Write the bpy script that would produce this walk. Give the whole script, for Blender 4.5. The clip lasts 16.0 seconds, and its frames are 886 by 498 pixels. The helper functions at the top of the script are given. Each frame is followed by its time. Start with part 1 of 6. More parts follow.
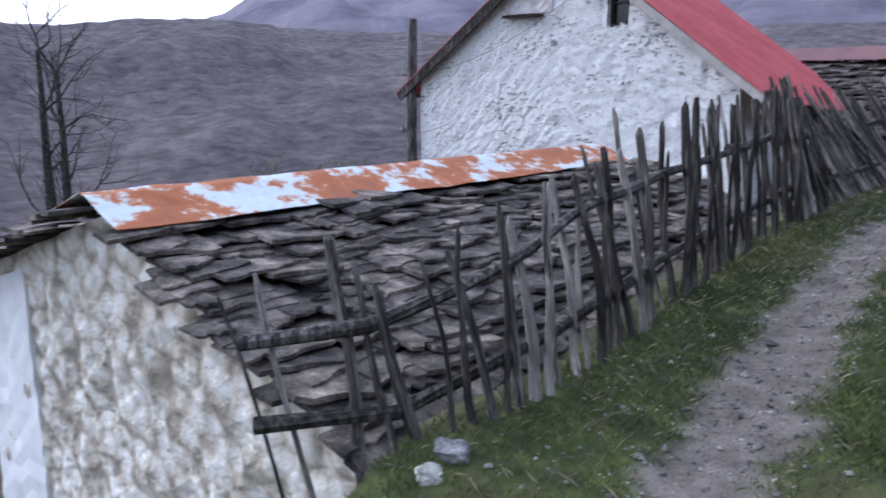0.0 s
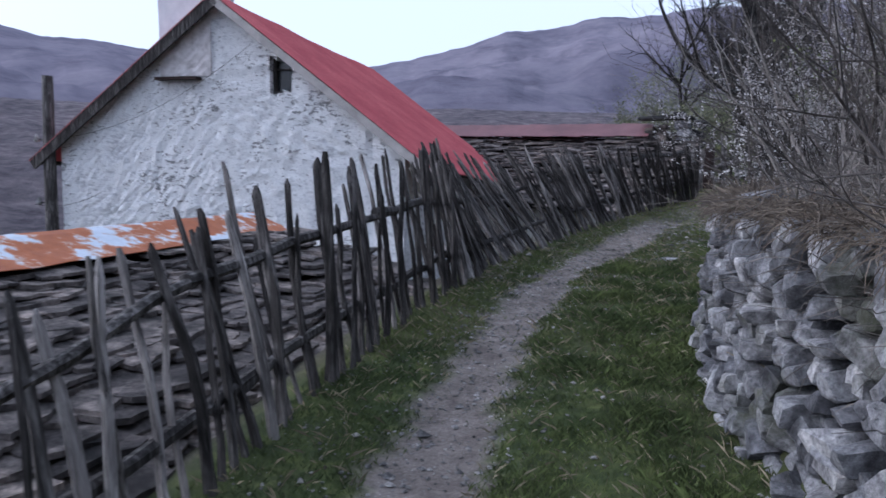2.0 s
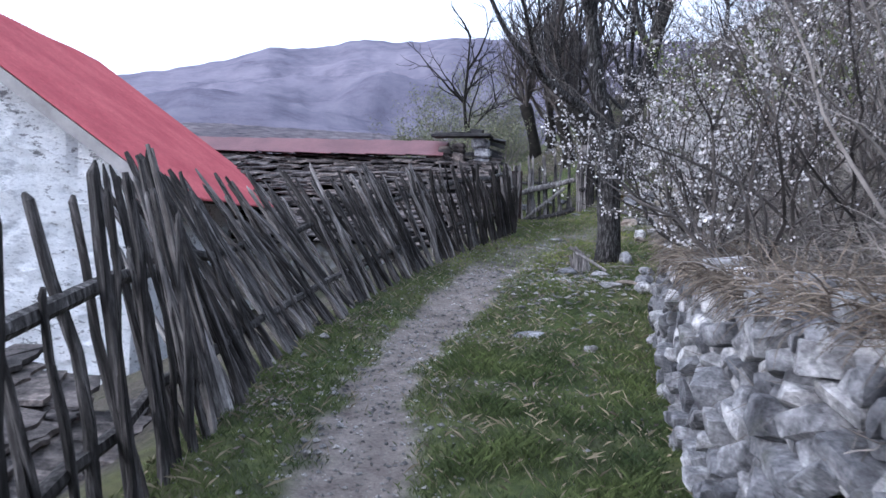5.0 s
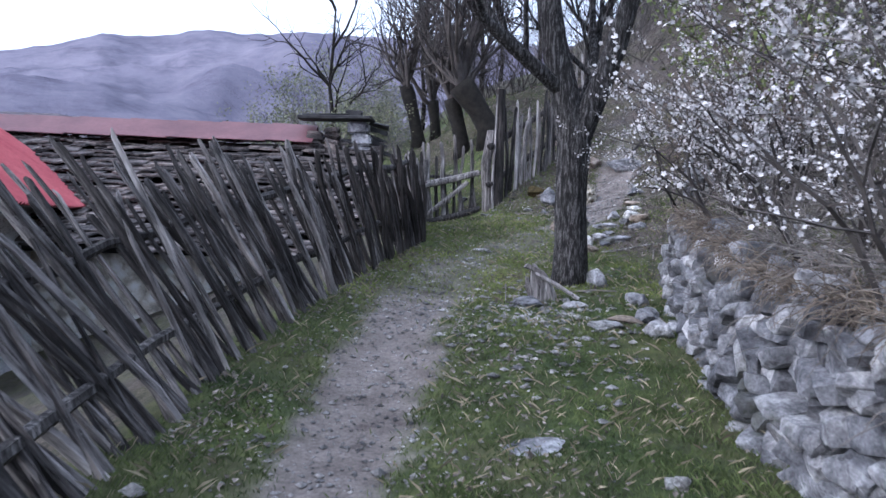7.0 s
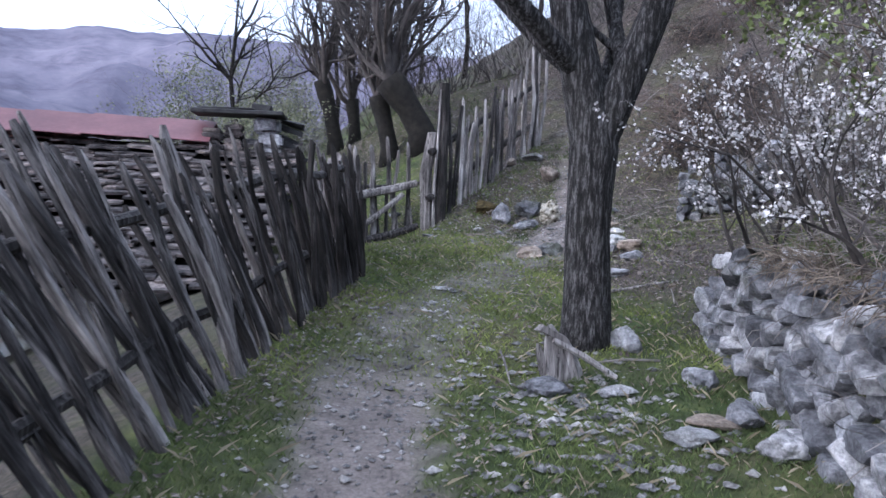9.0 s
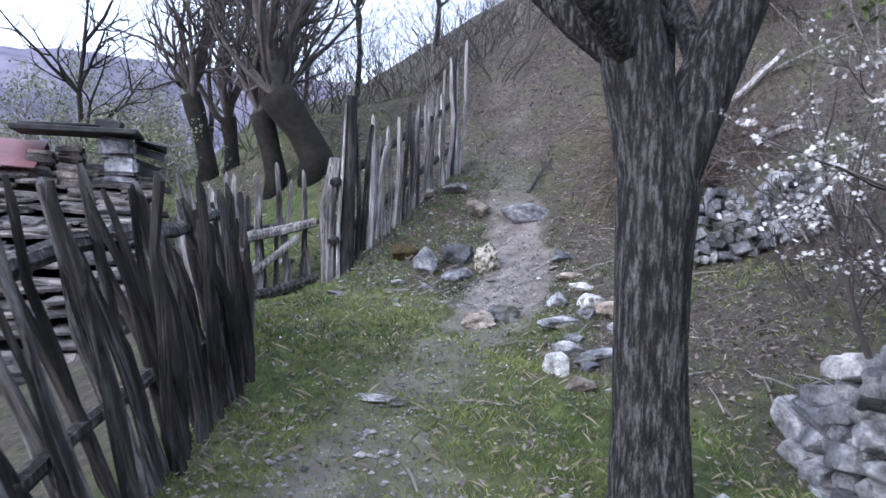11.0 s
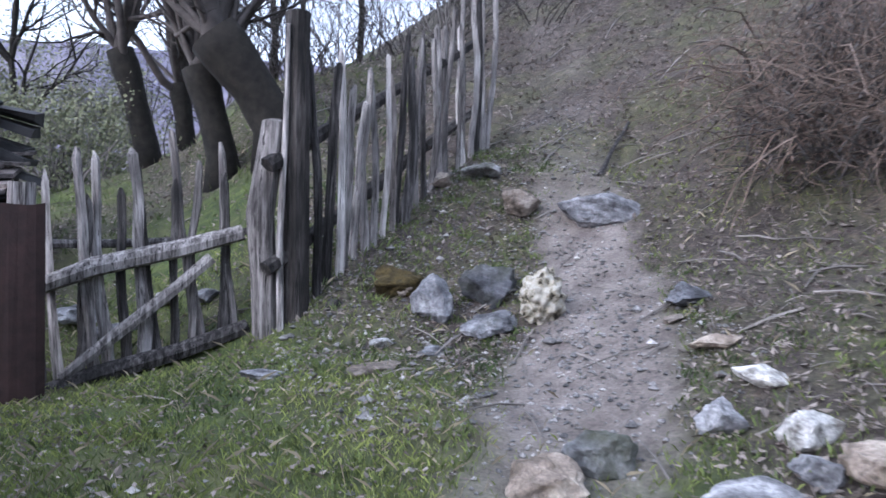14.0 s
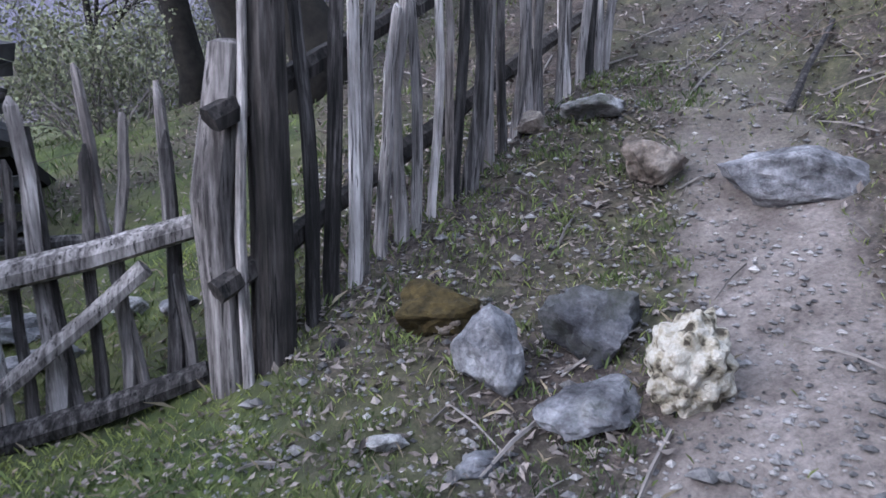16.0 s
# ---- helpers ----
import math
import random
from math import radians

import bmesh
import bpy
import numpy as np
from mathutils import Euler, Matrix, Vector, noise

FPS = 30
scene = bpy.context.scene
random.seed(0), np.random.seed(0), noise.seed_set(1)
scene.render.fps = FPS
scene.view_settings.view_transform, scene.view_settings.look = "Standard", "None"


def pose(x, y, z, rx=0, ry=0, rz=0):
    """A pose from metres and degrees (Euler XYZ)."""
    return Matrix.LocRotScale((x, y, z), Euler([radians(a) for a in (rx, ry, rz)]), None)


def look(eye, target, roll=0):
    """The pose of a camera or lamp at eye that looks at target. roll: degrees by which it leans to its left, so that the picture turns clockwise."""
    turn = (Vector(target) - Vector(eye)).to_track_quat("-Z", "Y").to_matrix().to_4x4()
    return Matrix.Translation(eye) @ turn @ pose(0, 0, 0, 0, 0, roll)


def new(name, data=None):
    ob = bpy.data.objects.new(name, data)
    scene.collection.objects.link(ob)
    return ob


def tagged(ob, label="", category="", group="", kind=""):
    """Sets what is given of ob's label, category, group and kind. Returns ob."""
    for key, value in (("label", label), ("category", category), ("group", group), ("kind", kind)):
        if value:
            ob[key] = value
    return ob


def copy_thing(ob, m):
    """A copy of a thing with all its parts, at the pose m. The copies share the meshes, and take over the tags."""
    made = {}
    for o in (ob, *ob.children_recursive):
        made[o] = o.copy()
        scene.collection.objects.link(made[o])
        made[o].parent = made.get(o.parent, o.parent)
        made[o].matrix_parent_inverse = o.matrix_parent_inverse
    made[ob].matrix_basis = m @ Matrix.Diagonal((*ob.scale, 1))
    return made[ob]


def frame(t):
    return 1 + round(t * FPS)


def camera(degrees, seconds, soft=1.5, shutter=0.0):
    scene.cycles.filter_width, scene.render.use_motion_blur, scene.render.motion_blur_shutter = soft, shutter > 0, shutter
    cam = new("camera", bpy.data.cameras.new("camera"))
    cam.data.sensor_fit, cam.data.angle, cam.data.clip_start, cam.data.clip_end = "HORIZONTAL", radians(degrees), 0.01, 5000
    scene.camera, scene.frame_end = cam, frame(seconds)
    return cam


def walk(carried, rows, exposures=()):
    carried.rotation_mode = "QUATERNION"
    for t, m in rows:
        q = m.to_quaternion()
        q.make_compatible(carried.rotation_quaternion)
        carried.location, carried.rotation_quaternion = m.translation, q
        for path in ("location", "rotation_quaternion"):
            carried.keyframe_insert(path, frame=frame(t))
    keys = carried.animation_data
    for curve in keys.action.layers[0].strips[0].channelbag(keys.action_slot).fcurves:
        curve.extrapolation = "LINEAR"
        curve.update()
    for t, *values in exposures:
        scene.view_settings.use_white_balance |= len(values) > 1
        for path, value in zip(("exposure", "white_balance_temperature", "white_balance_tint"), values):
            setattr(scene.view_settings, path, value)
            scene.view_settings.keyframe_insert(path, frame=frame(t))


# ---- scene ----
cam = camera(62.2, 16.0, 1.5, 0.25)
PATH = [
    (0, (2.606, -7.154, 1.278), (1.109, -5.898, 0.849), 0.6),
    (0.5, (2.548, -6.917, 1.265), (1.239, -5.426, 1.012), 1.6),
    (0.7, (2.499, -6.849, 1.266), (1.257, -5.288, 1.113), -0.2),
    (1, (2.555, -6.714, 1.26), (1.353, -5.122, 1.116), 2.0),
    (1.5, (2.524, -6.493, 1.222), (1.449, -4.815, 1.053), 1.7),
    (2, (2.327, -6.029, 1.141), (1.44, -4.25, 0.922), 1.2),
    (2.5, (2.166, -5.413, 1.132), (1.446, -3.558, 0.934), 1.1),
    (3, (1.937, -4.8, 1.187), (1.288, -2.915, 1.03), 2.4),
    (3.5, (1.633, -4.261, 1.2), (1.066, -2.355, 0.987), 2.1),
    (4, (1.345, -3.599, 1.185), (0.89, -1.668, 0.934), 1.5),
    (4.5, (1.045, -3.037, 1.229), (0.66, -1.085, 1.029), 1.7),
    (4.7, (0.958, -2.86, 1.256), (0.615, -0.896, 1.103), 1.8),
    (6.8, (-0.068, 0.409, 1.2), (-0.05, 2.403, 1.039), 2.2),
    (7, (-0.07, 0.684, 1.201), (0.032, 2.676, 1.054), 1.9),
    (7.5, (-0.191, 1.229, 1.25), (-0.083, 3.222, 1.128), 2.2),
    (8, (-0.296, 1.822, 1.278), (-0.187, 3.816, 1.16), 2.0),
    (8.5, (-0.292, 2.486, 1.268), (0.006, 4.462, 1.179), 1.9),
    (9, (-0.357, 3.074, 1.275), (0.006, 5.037, 1.163), 2.8),
    (9.5, (-0.325, 3.64, 1.3), (0.227, 5.563, 1.308), 2.3),
    (9.7, (-0.323, 3.856, 1.356), (0.217, 5.782, 1.374), 2.2),
    (11.8, (-0.061, 6.438, 1.525), (0.673, 8.298, 1.465), 2.3),
    (12, (0.11, 6.712, 1.44), (0.808, 8.586, 1.417), 2.8),
    (12.5, (0.205, 7.319, 1.504), (0.93, 9.182, 1.441), 2.3),
    (13, (0.433, 7.806, 1.56), (1.26, 9.626, 1.516), 1.6),
    (13.5, (0.716, 8.319, 1.676), (1.485, 10.165, 1.662), 1.9),
    (14, (0.999, 8.835, 1.727), (1.606, 10.739, 1.653), 1.4),
    (14.5, (1.179, 9.355, 1.851), (1.547, 11.315, 1.696), 2.1),
    (15, (1.417, 9.842, 1.909), (1.699, 11.811, 1.698), 2.0),
    (15.5, (1.628, 10.28, 1.944), (1.92, 12.244, 1.709), 1.8),
    (16, (1.858, 10.776, 2.006), (2.12, 12.735, 1.704), 0.4),
]
walk(cam, [(t, look(eye, target, roll)) for t, eye, target, roll in PATH],
     [(0.0, 1.55, 5250, 13), (0.8, 0.9, 5300, 13), (1.4, 0.55, 5400, 12), (2.0, 1.1, 5170, 14), (2.8, 1.55, 5170, 14),
      (3.6, 1.65, 5200, 13), (4.5, 1.85, 5200, 13), (7.0, 1.8, 5100, 14), (9.0, 1.85, 5130, 14), (12.0, 2.2, 5150, 13), (14.0, 2.1, 5130, 14), (16.0, 2.0, 5130, 15)])

# ---- light ----
world = bpy.data.worlds.new("sky")
scene.world = world
world.use_nodes = True
wn = world.node_tree
sky = wn.nodes.new("ShaderNodeTexSky")
sky.sky_type = "NISHITA"
sky.sun_disc = False
sky.sun_elevation = radians(27)
sky.sun_rotation = radians(246)
sky.air_density, sky.dust_density, sky.ozone_density = 0.5, 7.0, 0.3
cloud = wn.nodes.new("ShaderNodeMix")
cloud.data_type = "RGBA"
cloud.inputs[0].default_value = 0.8
cloud.inputs[7].default_value = (3.4, 3.45, 3.55, 1)
wn.links.new(sky.outputs[0], cloud.inputs[6])
wn.links.new(cloud.outputs[2], wn.nodes["Background"].inputs[0])
wn.nodes["Background"].inputs[1].default_value = 0.15
sun = new("sun", bpy.data.lights.new("sun", "SUN"))
sun.data.energy, sun.data.angle, sun.data.color = 0.3, radians(40), (1.0, 0.97, 0.94)
sun.matrix_world = look((-9.1, -4.1, 5.1), (0, 0, 0))

# ---- small tools ----
R = random.Random(7)


def smooth(e0, e1, v):
    k = max(0.0, min(1.0, (v - e0) / (e1 - e0)))
    return k * k * (3 - 2 * k)


def line(v, pts):
    """Linear interpolation along a list of (v, value)."""
    if v <= pts[0][0]:
        return pts[0][1]
    for (a, fa), (b, fb) in zip(pts, pts[1:]):
        if v <= b:
            return fa + (fb - fa) * (v - a) / (b - a)
    return pts[-1][1]


def n3(x, y, z=0.0):
    return noise.noise((x, y, z))


def part(name, bm, material, parent=None, label="", smooth_faces=False):
    """Links a bmesh as one mesh object under a thing, or at top level."""
    me = bpy.data.meshes.new(name)
    bm.to_mesh(me)
    bm.free()
    me.materials.append(material)
    if smooth_faces:
        me.polygons.foreach_set("use_smooth", [True] * len(me.polygons))
    ob = new(name, me)
    ob.parent = parent
    if label:
        tagged(ob, label)
    return ob


def data_part(name, me, parent=None, m=None):
    ob = new(name, me)
    ob.parent = parent
    if m is not None:
        ob.matrix_local = m
    return ob


def raw_mesh(name, verts, faces, material):
    me = bpy.data.meshes.new(name)
    me.from_pydata(verts, [], faces)
    me.materials.append(material)
    me.update()
    return me


def thing(name, label, category, at=(0, 0, 0), group="", kind=""):
    ob = new(name)
    ob.location = at
    ob.empty_display_size = 0.1
    return tagged(ob, label, category, group, kind)


def box(bm, centre, size, turn=None, jitter=0.0, rnd=R):
    m = Matrix.Translation(centre) @ (turn.to_4x4() if turn else Matrix.Identity(4))
    vs = []
    for sx in (-0.5, 0.5):
        for sy in (-0.5, 0.5):
            for sz in (-0.5, 0.5):
                p = Vector((sx * size[0], sy * size[1], sz * size[2]))
                p += Vector([rnd.uniform(-jitter, jitter) for _ in range(3)])
                vs.append(bm.verts.new(m @ p))
    for f in ((0, 1, 3, 2), (4, 6, 7, 5), (0, 4, 5, 1), (2, 3, 7, 6), (0, 2, 6, 4), (1, 5, 7, 3)):
        bm.faces.new([vs[i] for i in f])
    return vs


def tube(bm, pts, radii, sides=6, wobble=0.0, flat=1.0, rnd=R, cap=True):
    """A tapered, bent tube along points; flat < 1 squashes its section."""
    rings = []
    ph = rnd.uniform(0, 6.28)
    shape = [1 + rnd.uniform(-wobble, wobble) for _ in range(sides)]
    for i, (p, r) in enumerate(zip(pts, radii)):
        p = Vector(p)
        d = Vector(pts[min(i + 1, len(pts) - 1)]) - Vector(pts[max(i - 1, 0)])
        d.normalize()
        u = d.cross(Vector((0.31, 0.95, 0.05)))
        if u.length < 1e-3:
            u = d.cross(Vector((1, 0, 0)))
        u.normalize()
        w = d.cross(u)
        ring = []
        for k in range(sides):
            a = ph + 6.2832 * k / sides
            rr = r * shape[k] * (1 + rnd.uniform(-wobble, wobble) * 0.4)
            ring.append(bm.verts.new(p + u * math.cos(a) * rr + w * math.sin(a) * rr * flat))
        rings.append(ring)
    for a, b in zip(rings, rings[1:]):
        for k in range(sides):
            bm.faces.new((a[k], a[(k + 1) % sides], b[(k + 1) % sides], b[k]))
    if cap:
        bm.faces.new(rings[0][::-1])
        bm.faces.new(rings[-1])


# ---- materials ----
class Nodes:
    def __init__(self, name):
        self.mat = bpy.data.materials.new(name)
        self.mat.use_nodes = True
        self.t = self.mat.node_tree
        self.b = self.t.nodes["Principled BSDF"]

    def node(self, kind, **values):
        n = self.t.nodes.new(kind)
        for k, v in values.items():
            n.inputs[k.replace("_", " ")].default_value = v
        return n

    def link(self, a, b):
        self.t.links.new(a, b)

    def ramp(self, fac, *stops):
        n = self.t.nodes.new("ShaderNodeValToRGB")
        e = n.color_ramp.elements
        while len(e) < len(stops):
            e.new(0.5)
        for el, (p, c) in zip(e, stops):
            el.position, el.color = p, (*c, 1)
        self.link(fac, n.inputs[0])
        return n.outputs[0]

    def coords(self, which="Object"):
        return self.t.nodes.new("ShaderNodeTexCoord").outputs[which]

    def world_place(self):
        return self.t.nodes.new("ShaderNodeNewGeometry").outputs["Position"]

    def noise(self, scale, detail=6, rough=0.6, vec=None, stretch=None):
        n = self.node("ShaderNodeTexNoise", Scale=scale, Detail=detail, Roughness=rough)
        if vec is not None:
            if stretch:
                mp = self.node("ShaderNodeMapping")
                mp.inputs["Scale"].default_value = stretch
                self.link(vec, mp.inputs[0])
                vec = mp.outputs[0]
            self.link(vec, n.inputs["Vector"])
        return n.outputs["Fac"]

    def mix(self, fac, a, b, how="MIX"):
        n = self.t.nodes.new("ShaderNodeMix")
        n.data_type, n.blend_type = "RGBA", how
        for sock, v in ((n.inputs[0], fac), (n.inputs[6], a), (n.inputs[7], b)):
            if isinstance(v, (int, float)):
                sock.default_value = v
            elif isinstance(v, tuple):
                sock.default_value = (*v, 1)
            else:
                self.link(v, sock)
        return n.outputs[2]

    def math(self, op, a, b=0.0):
        n = self.t.nodes.new("ShaderNodeMath")
        n.operation = op
        for i, v in enumerate((a, b)):
            if isinstance(v, (int, float)):
                n.inputs[i].default_value = v
            else:
                self.link(v, n.inputs[i])
        return n.outputs[0]

    def random(self):
        return self.t.nodes.new("ShaderNodeObjectInfo").outputs["Random"]

    def island(self):
        return self.t.nodes.new("ShaderNodeNewGeometry").outputs["Random Per Island"]

    def finish(self, colour, rough=0.9, bump=None, strength=0.5, distance=0.02, spec=0.3):
        if isinstance(colour, tuple):
            self.b.inputs["Base Color"].default_value = (*colour, 1)
        else:
            self.link(colour, self.b.inputs["Base Color"])
        if isinstance(rough, (int, float)):
            self.b.inputs["Roughness"].default_value = rough
        else:
            self.link(rough, self.b.inputs["Roughness"])
        self.b.inputs["Specular IOR Level"].default_value = spec
        if bump is not None:
            bn = self.node("ShaderNodeBump", Strength=strength, Distance=distance)
            self.link(bump, bn.inputs["Height"])
            self.link(bn.outputs[0], self.b.inputs["Normal"])
        return self.mat


def wood_material(name, dark, mid, light, per_object=True, scale=1.0):
    s = Nodes(name)
    v = s.coords()
    grain = s.noise(30 * scale, 5, 0.7, v, (1, 1, 0.08))
    blot = s.noise(2.2, 4, 0.6, s.world_place())
    crack = s.noise(75 * scale, 3, 0.6, v, (1, 1, 0.04))
    c = s.ramp(grain, (0.36, dark), (0.5, mid), (0.68, light))
    c = s.mix(s.ramp(crack, (0.36, (1, 1, 1)), (0.42, (0, 0, 0))), c, (dark[0] * 0.5, dark[1] * 0.5, dark[2] * 0.5))
    c = s.mix(s.math("MULTIPLY", s.ramp(blot, (0.4, (0, 0, 0)), (0.65, (1, 1, 1))), 0.6), c, dark)
    r = s.random() if per_object else s.island()
    c = s.mix(0.75, c, s.ramp(r, (0.0, (0.5, 0.47, 0.45)), (0.6, (0.9, 0.88, 0.87)), (1.0, (1.5, 1.48, 1.45))), "MULTIPLY")
    return s.finish(c, 0.9, grain, 0.8, 0.01)


def rock_material(name, dark, mid, light, per_object=True, scale=6.0, moss=0.0):
    s = Nodes(name)
    v = s.world_place()
    a = s.noise(scale, 8, 0.65, v)
    f = s.noise(scale * 9, 6, 0.7, v)
    g = s.noise(scale * 3.4, 7, 0.75, v)
    c = s.ramp(a, (0.36, dark), (0.5, mid), (0.64, light))
    c = s.mix(0.45, c, s.ramp(f, (0.35, (0.25, 0.25, 0.25)), (0.65, (1.6, 1.6, 1.6))), "MULTIPLY")
    c = s.mix(0.55, c, s.ramp(g, (0.36, (0.3, 0.3, 0.31)), (0.47, (0.95, 0.95, 0.96)), (0.7, (1.35, 1.35, 1.34))), "MULTIPLY")
    r = s.random() if per_object else s.island()
    c = s.mix(0.8, c, s.ramp(r, (0.0, (0.38, 0.38, 0.4)), (0.5, (0.92, 0.92, 0.93)), (1.0, (1.6, 1.56, 1.5))), "MULTIPLY")
    if moss:
        m = s.noise(1.7, 5, 0.6, v)
        c = s.mix(s.math("MULTIPLY", s.ramp(m, (0.55, (0, 0, 0)), (0.68, (1, 1, 1))), moss), c, (0.07, 0.075, 0.025))
    h = s.math("ADD", s.math("MULTIPLY", g, 0.6), s.math("MULTIPLY", f, 0.4))
    return s.finish(c, 0.92, h, 1.0, 0.03)


M_PALE = wood_material("weathered_pale", (0.012, 0.011, 0.0105), (0.058, 0.054, 0.053), (0.23, 0.218, 0.214))
M_PALE_LIGHT = wood_material("silvered_pale", (0.06, 0.055, 0.054), (0.23, 0.217, 0.21), (0.5, 0.48, 0.47))
M_PALE_BLEACHED = wood_material("bleached_pale", (0.15, 0.14, 0.135), (0.36, 0.34, 0.33), (0.58, 0.56, 0.55))
M_POST = wood_material("dark_tarred_post", (0.008, 0.0075, 0.007), (0.03, 0.026, 0.024), (0.085, 0.078, 0.074))
M_SLATE = rock_material("roof_slate", (0.03, 0.027, 0.026), (0.105, 0.092, 0.086), (0.25, 0.215, 0.195), True, 4.0)
M_SLATE_STUFF = rock_material("roof_slate_joined", (0.03, 0.027, 0.026), (0.105, 0.092, 0.086), (0.25, 0.215, 0.195), False, 4.0)
M_ROCK = rock_material("grey_limestone", (0.075, 0.075, 0.08), (0.23, 0.23, 0.24), (0.46, 0.46, 0.47), True, 5.0, 0.5)
M_ROCK_STUFF = rock_material("grey_pebbles", (0.1, 0.097, 0.094), (0.23, 0.222, 0.214), (0.42, 0.405, 0.39), False, 5.0)
M_ROCK_WALL = rock_material("grey_limestone_joined", (0.075, 0.075, 0.08), (0.23, 0.23, 0.24), (0.46, 0.46, 0.47), False, 5.0, 0.5)
M_ROCK_DARK = rock_material("dark_fieldstone", (0.045, 0.045, 0.048), (0.145, 0.146, 0.156), (0.31, 0.312, 0.33), True, 5.0, 0.3)
M_ROCK_TAN = rock_material("tan_stone", (0.11, 0.09, 0.07), (0.24, 0.2, 0.165), (0.4, 0.355, 0.3), True, 5.0)
M_ROCK_WHITE = rock_material("white_stone", (0.16, 0.15, 0.135), (0.42, 0.415, 0.4), (0.64, 0.635, 0.62), True, 9.0)


def bark_material():
    s = Nodes("furrowed_bark")
    v = s.coords()
    warp = s.noise(6, 4, 0.6, v, (1, 1, 0.35))
    furrow = s.noise(46, 5, 0.65, v, (1, 1, 0.17))
    fine = s.noise(130, 5, 0.75, v, (1, 1, 0.4))
    h = s.math("ADD", s.math("MULTIPLY", furrow, 0.65), s.math("ADD", s.math("MULTIPLY", fine, 0.25), s.math("MULTIPLY", warp, 0.1)))
    c = s.ramp(h, (0.42, (0.009, 0.008, 0.008)), (0.5, (0.034, 0.031, 0.03)), (0.61, (0.2, 0.19, 0.185)))
    c = s.mix(s.math("MULTIPLY", s.ramp(warp, (0.4, (0, 0, 0)), (0.65, (1, 1, 1))), 0.45), c, (0.02, 0.019, 0.015))
    return s.finish(c, 0.95, h, 1.0, 0.06)


M_BARK = bark_material()


def plain_noise(name, a, b, scale=6.0, rough=0.9, strength=0.4, island=False):
    s = Nodes(name)
    f = s.noise(scale, 6, 0.65, s.world_place())
    c = s.ramp(f, (0.3, a), (0.7, b))
    if island:
        c = s.mix(0.8, c, s.ramp(s.island(), (0.0, (0.45, 0.45, 0.45)), (1.0, (1.5, 1.5, 1.5))), "MULTIPLY")
    return s.finish(c, rough, f, strength, 0.02)


M_BARK_DARK = plain_noise("dark_mossy_bark", (0.006, 0.005, 0.0045), (0.024, 0.021, 0.016), 9.0, 0.95, 1.0)
M_TWIG = plain_noise("twig_bark", (0.03, 0.026, 0.024), (0.1, 0.088, 0.08), 4.0, island=True)
M_TWIG_WARM = plain_noise("dry_bramble", (0.05, 0.038, 0.03), (0.2, 0.15, 0.118), 4.0, island=True)
M_TWIG_GREY = plain_noise("grey_brush", (0.08, 0.072, 0.065), (0.26, 0.235, 0.215), 4.0, island=True)
M_BLOSSOM = plain_noise("white_blossom", (0.34, 0.325, 0.32), (0.66, 0.64, 0.63), 9.0, island=True)
M_LEAF = plain_noise("young_leaf", (0.09, 0.12, 0.035), (0.2, 0.23, 0.09), 5.0, island=True)
M_LEAF_PALE = plain_noise("pale_willow_leaf", (0.13, 0.145, 0.08), (0.25, 0.262, 0.16), 5.0, island=True)
M_IVY = plain_noise("dark_ivy_leaf", (0.02, 0.03, 0.015), (0.06, 0.075, 0.035), 5.0, island=True)
M_GRASS = plain_noise("grass_blade", (0.024, 0.042, 0.015), (0.14, 0.17, 0.055), 0.9, island=True)
M_TURF = plain_noise("mossy_turf_blade", (0.04, 0.065, 0.018), (0.27, 0.3, 0.085), 0.9, island=True)
M_STRAW = plain_noise("dry_straw", (0.15, 0.125, 0.08), (0.33, 0.285, 0.2), 3.0, island=True)
M_FRINGE = plain_noise("brown_dead_grass", (0.07, 0.055, 0.042), (0.23, 0.19, 0.15), 3.0, island=True)
M_LITTER = plain_noise("dead_leaf", (0.06, 0.047, 0.04), (0.3, 0.26, 0.23), 6.0, island=True)
M_MOSS = plain_noise("moss", (0.014, 0.012, 0.005), (0.085, 0.062, 0.02), 25.0, 0.95, 1.0)
M_RUST_PLATE = plain_noise("rusted_plate", (0.012, 0.0075, 0.007), (0.036, 0.02, 0.018), 5.0, 0.85)
# Near-black colour for shade under roof slates and behind the window.
M_DARK = plain_noise("painted_shade", (0.006, 0.006, 0.006), (0.014, 0.013, 0.012), 3.0)
# Earth backing painted near black, as shade in the gaps between wall stones.
M_CORE = plain_noise("wall_shade_core", (0.012, 0.011, 0.01), (0.035, 0.031, 0.027), 8.0)

# ---- the lie of the land ----
FENCE = [(-9, -0.6), (-5.9, -0.5), (-5.3, -0.05), (-4.9, 0.04), (-4.2, 0.02), (-2.9, -0.25), (-0.9, -0.72), (0.7, -1.0), (2.5, -1.2), (4, -1.28), (5.5, -1.12), (7.5, -0.6), (8.5, -0.3), (9.4, -0.02), (10.0, 0.2), (13.4, -0.15), (30, -1.0)]
WALL = [(-6.0, 4.6), (-3.4, 2.75), (-2.6, 2.4), (-1.4, 1.9), (0.0, 1.6), (1.0, 1.55), (3.0, 1.65), (5.0, 1.85), (6.6, 2.15), (8.0, 2.6), (12, 3.4), (30, 8)]
EDGE = [(-9, 1.9), (-6.4, 0.8), (-5.4, 0.3), (-4.9, 0.08), (-4.2, 0.02)]
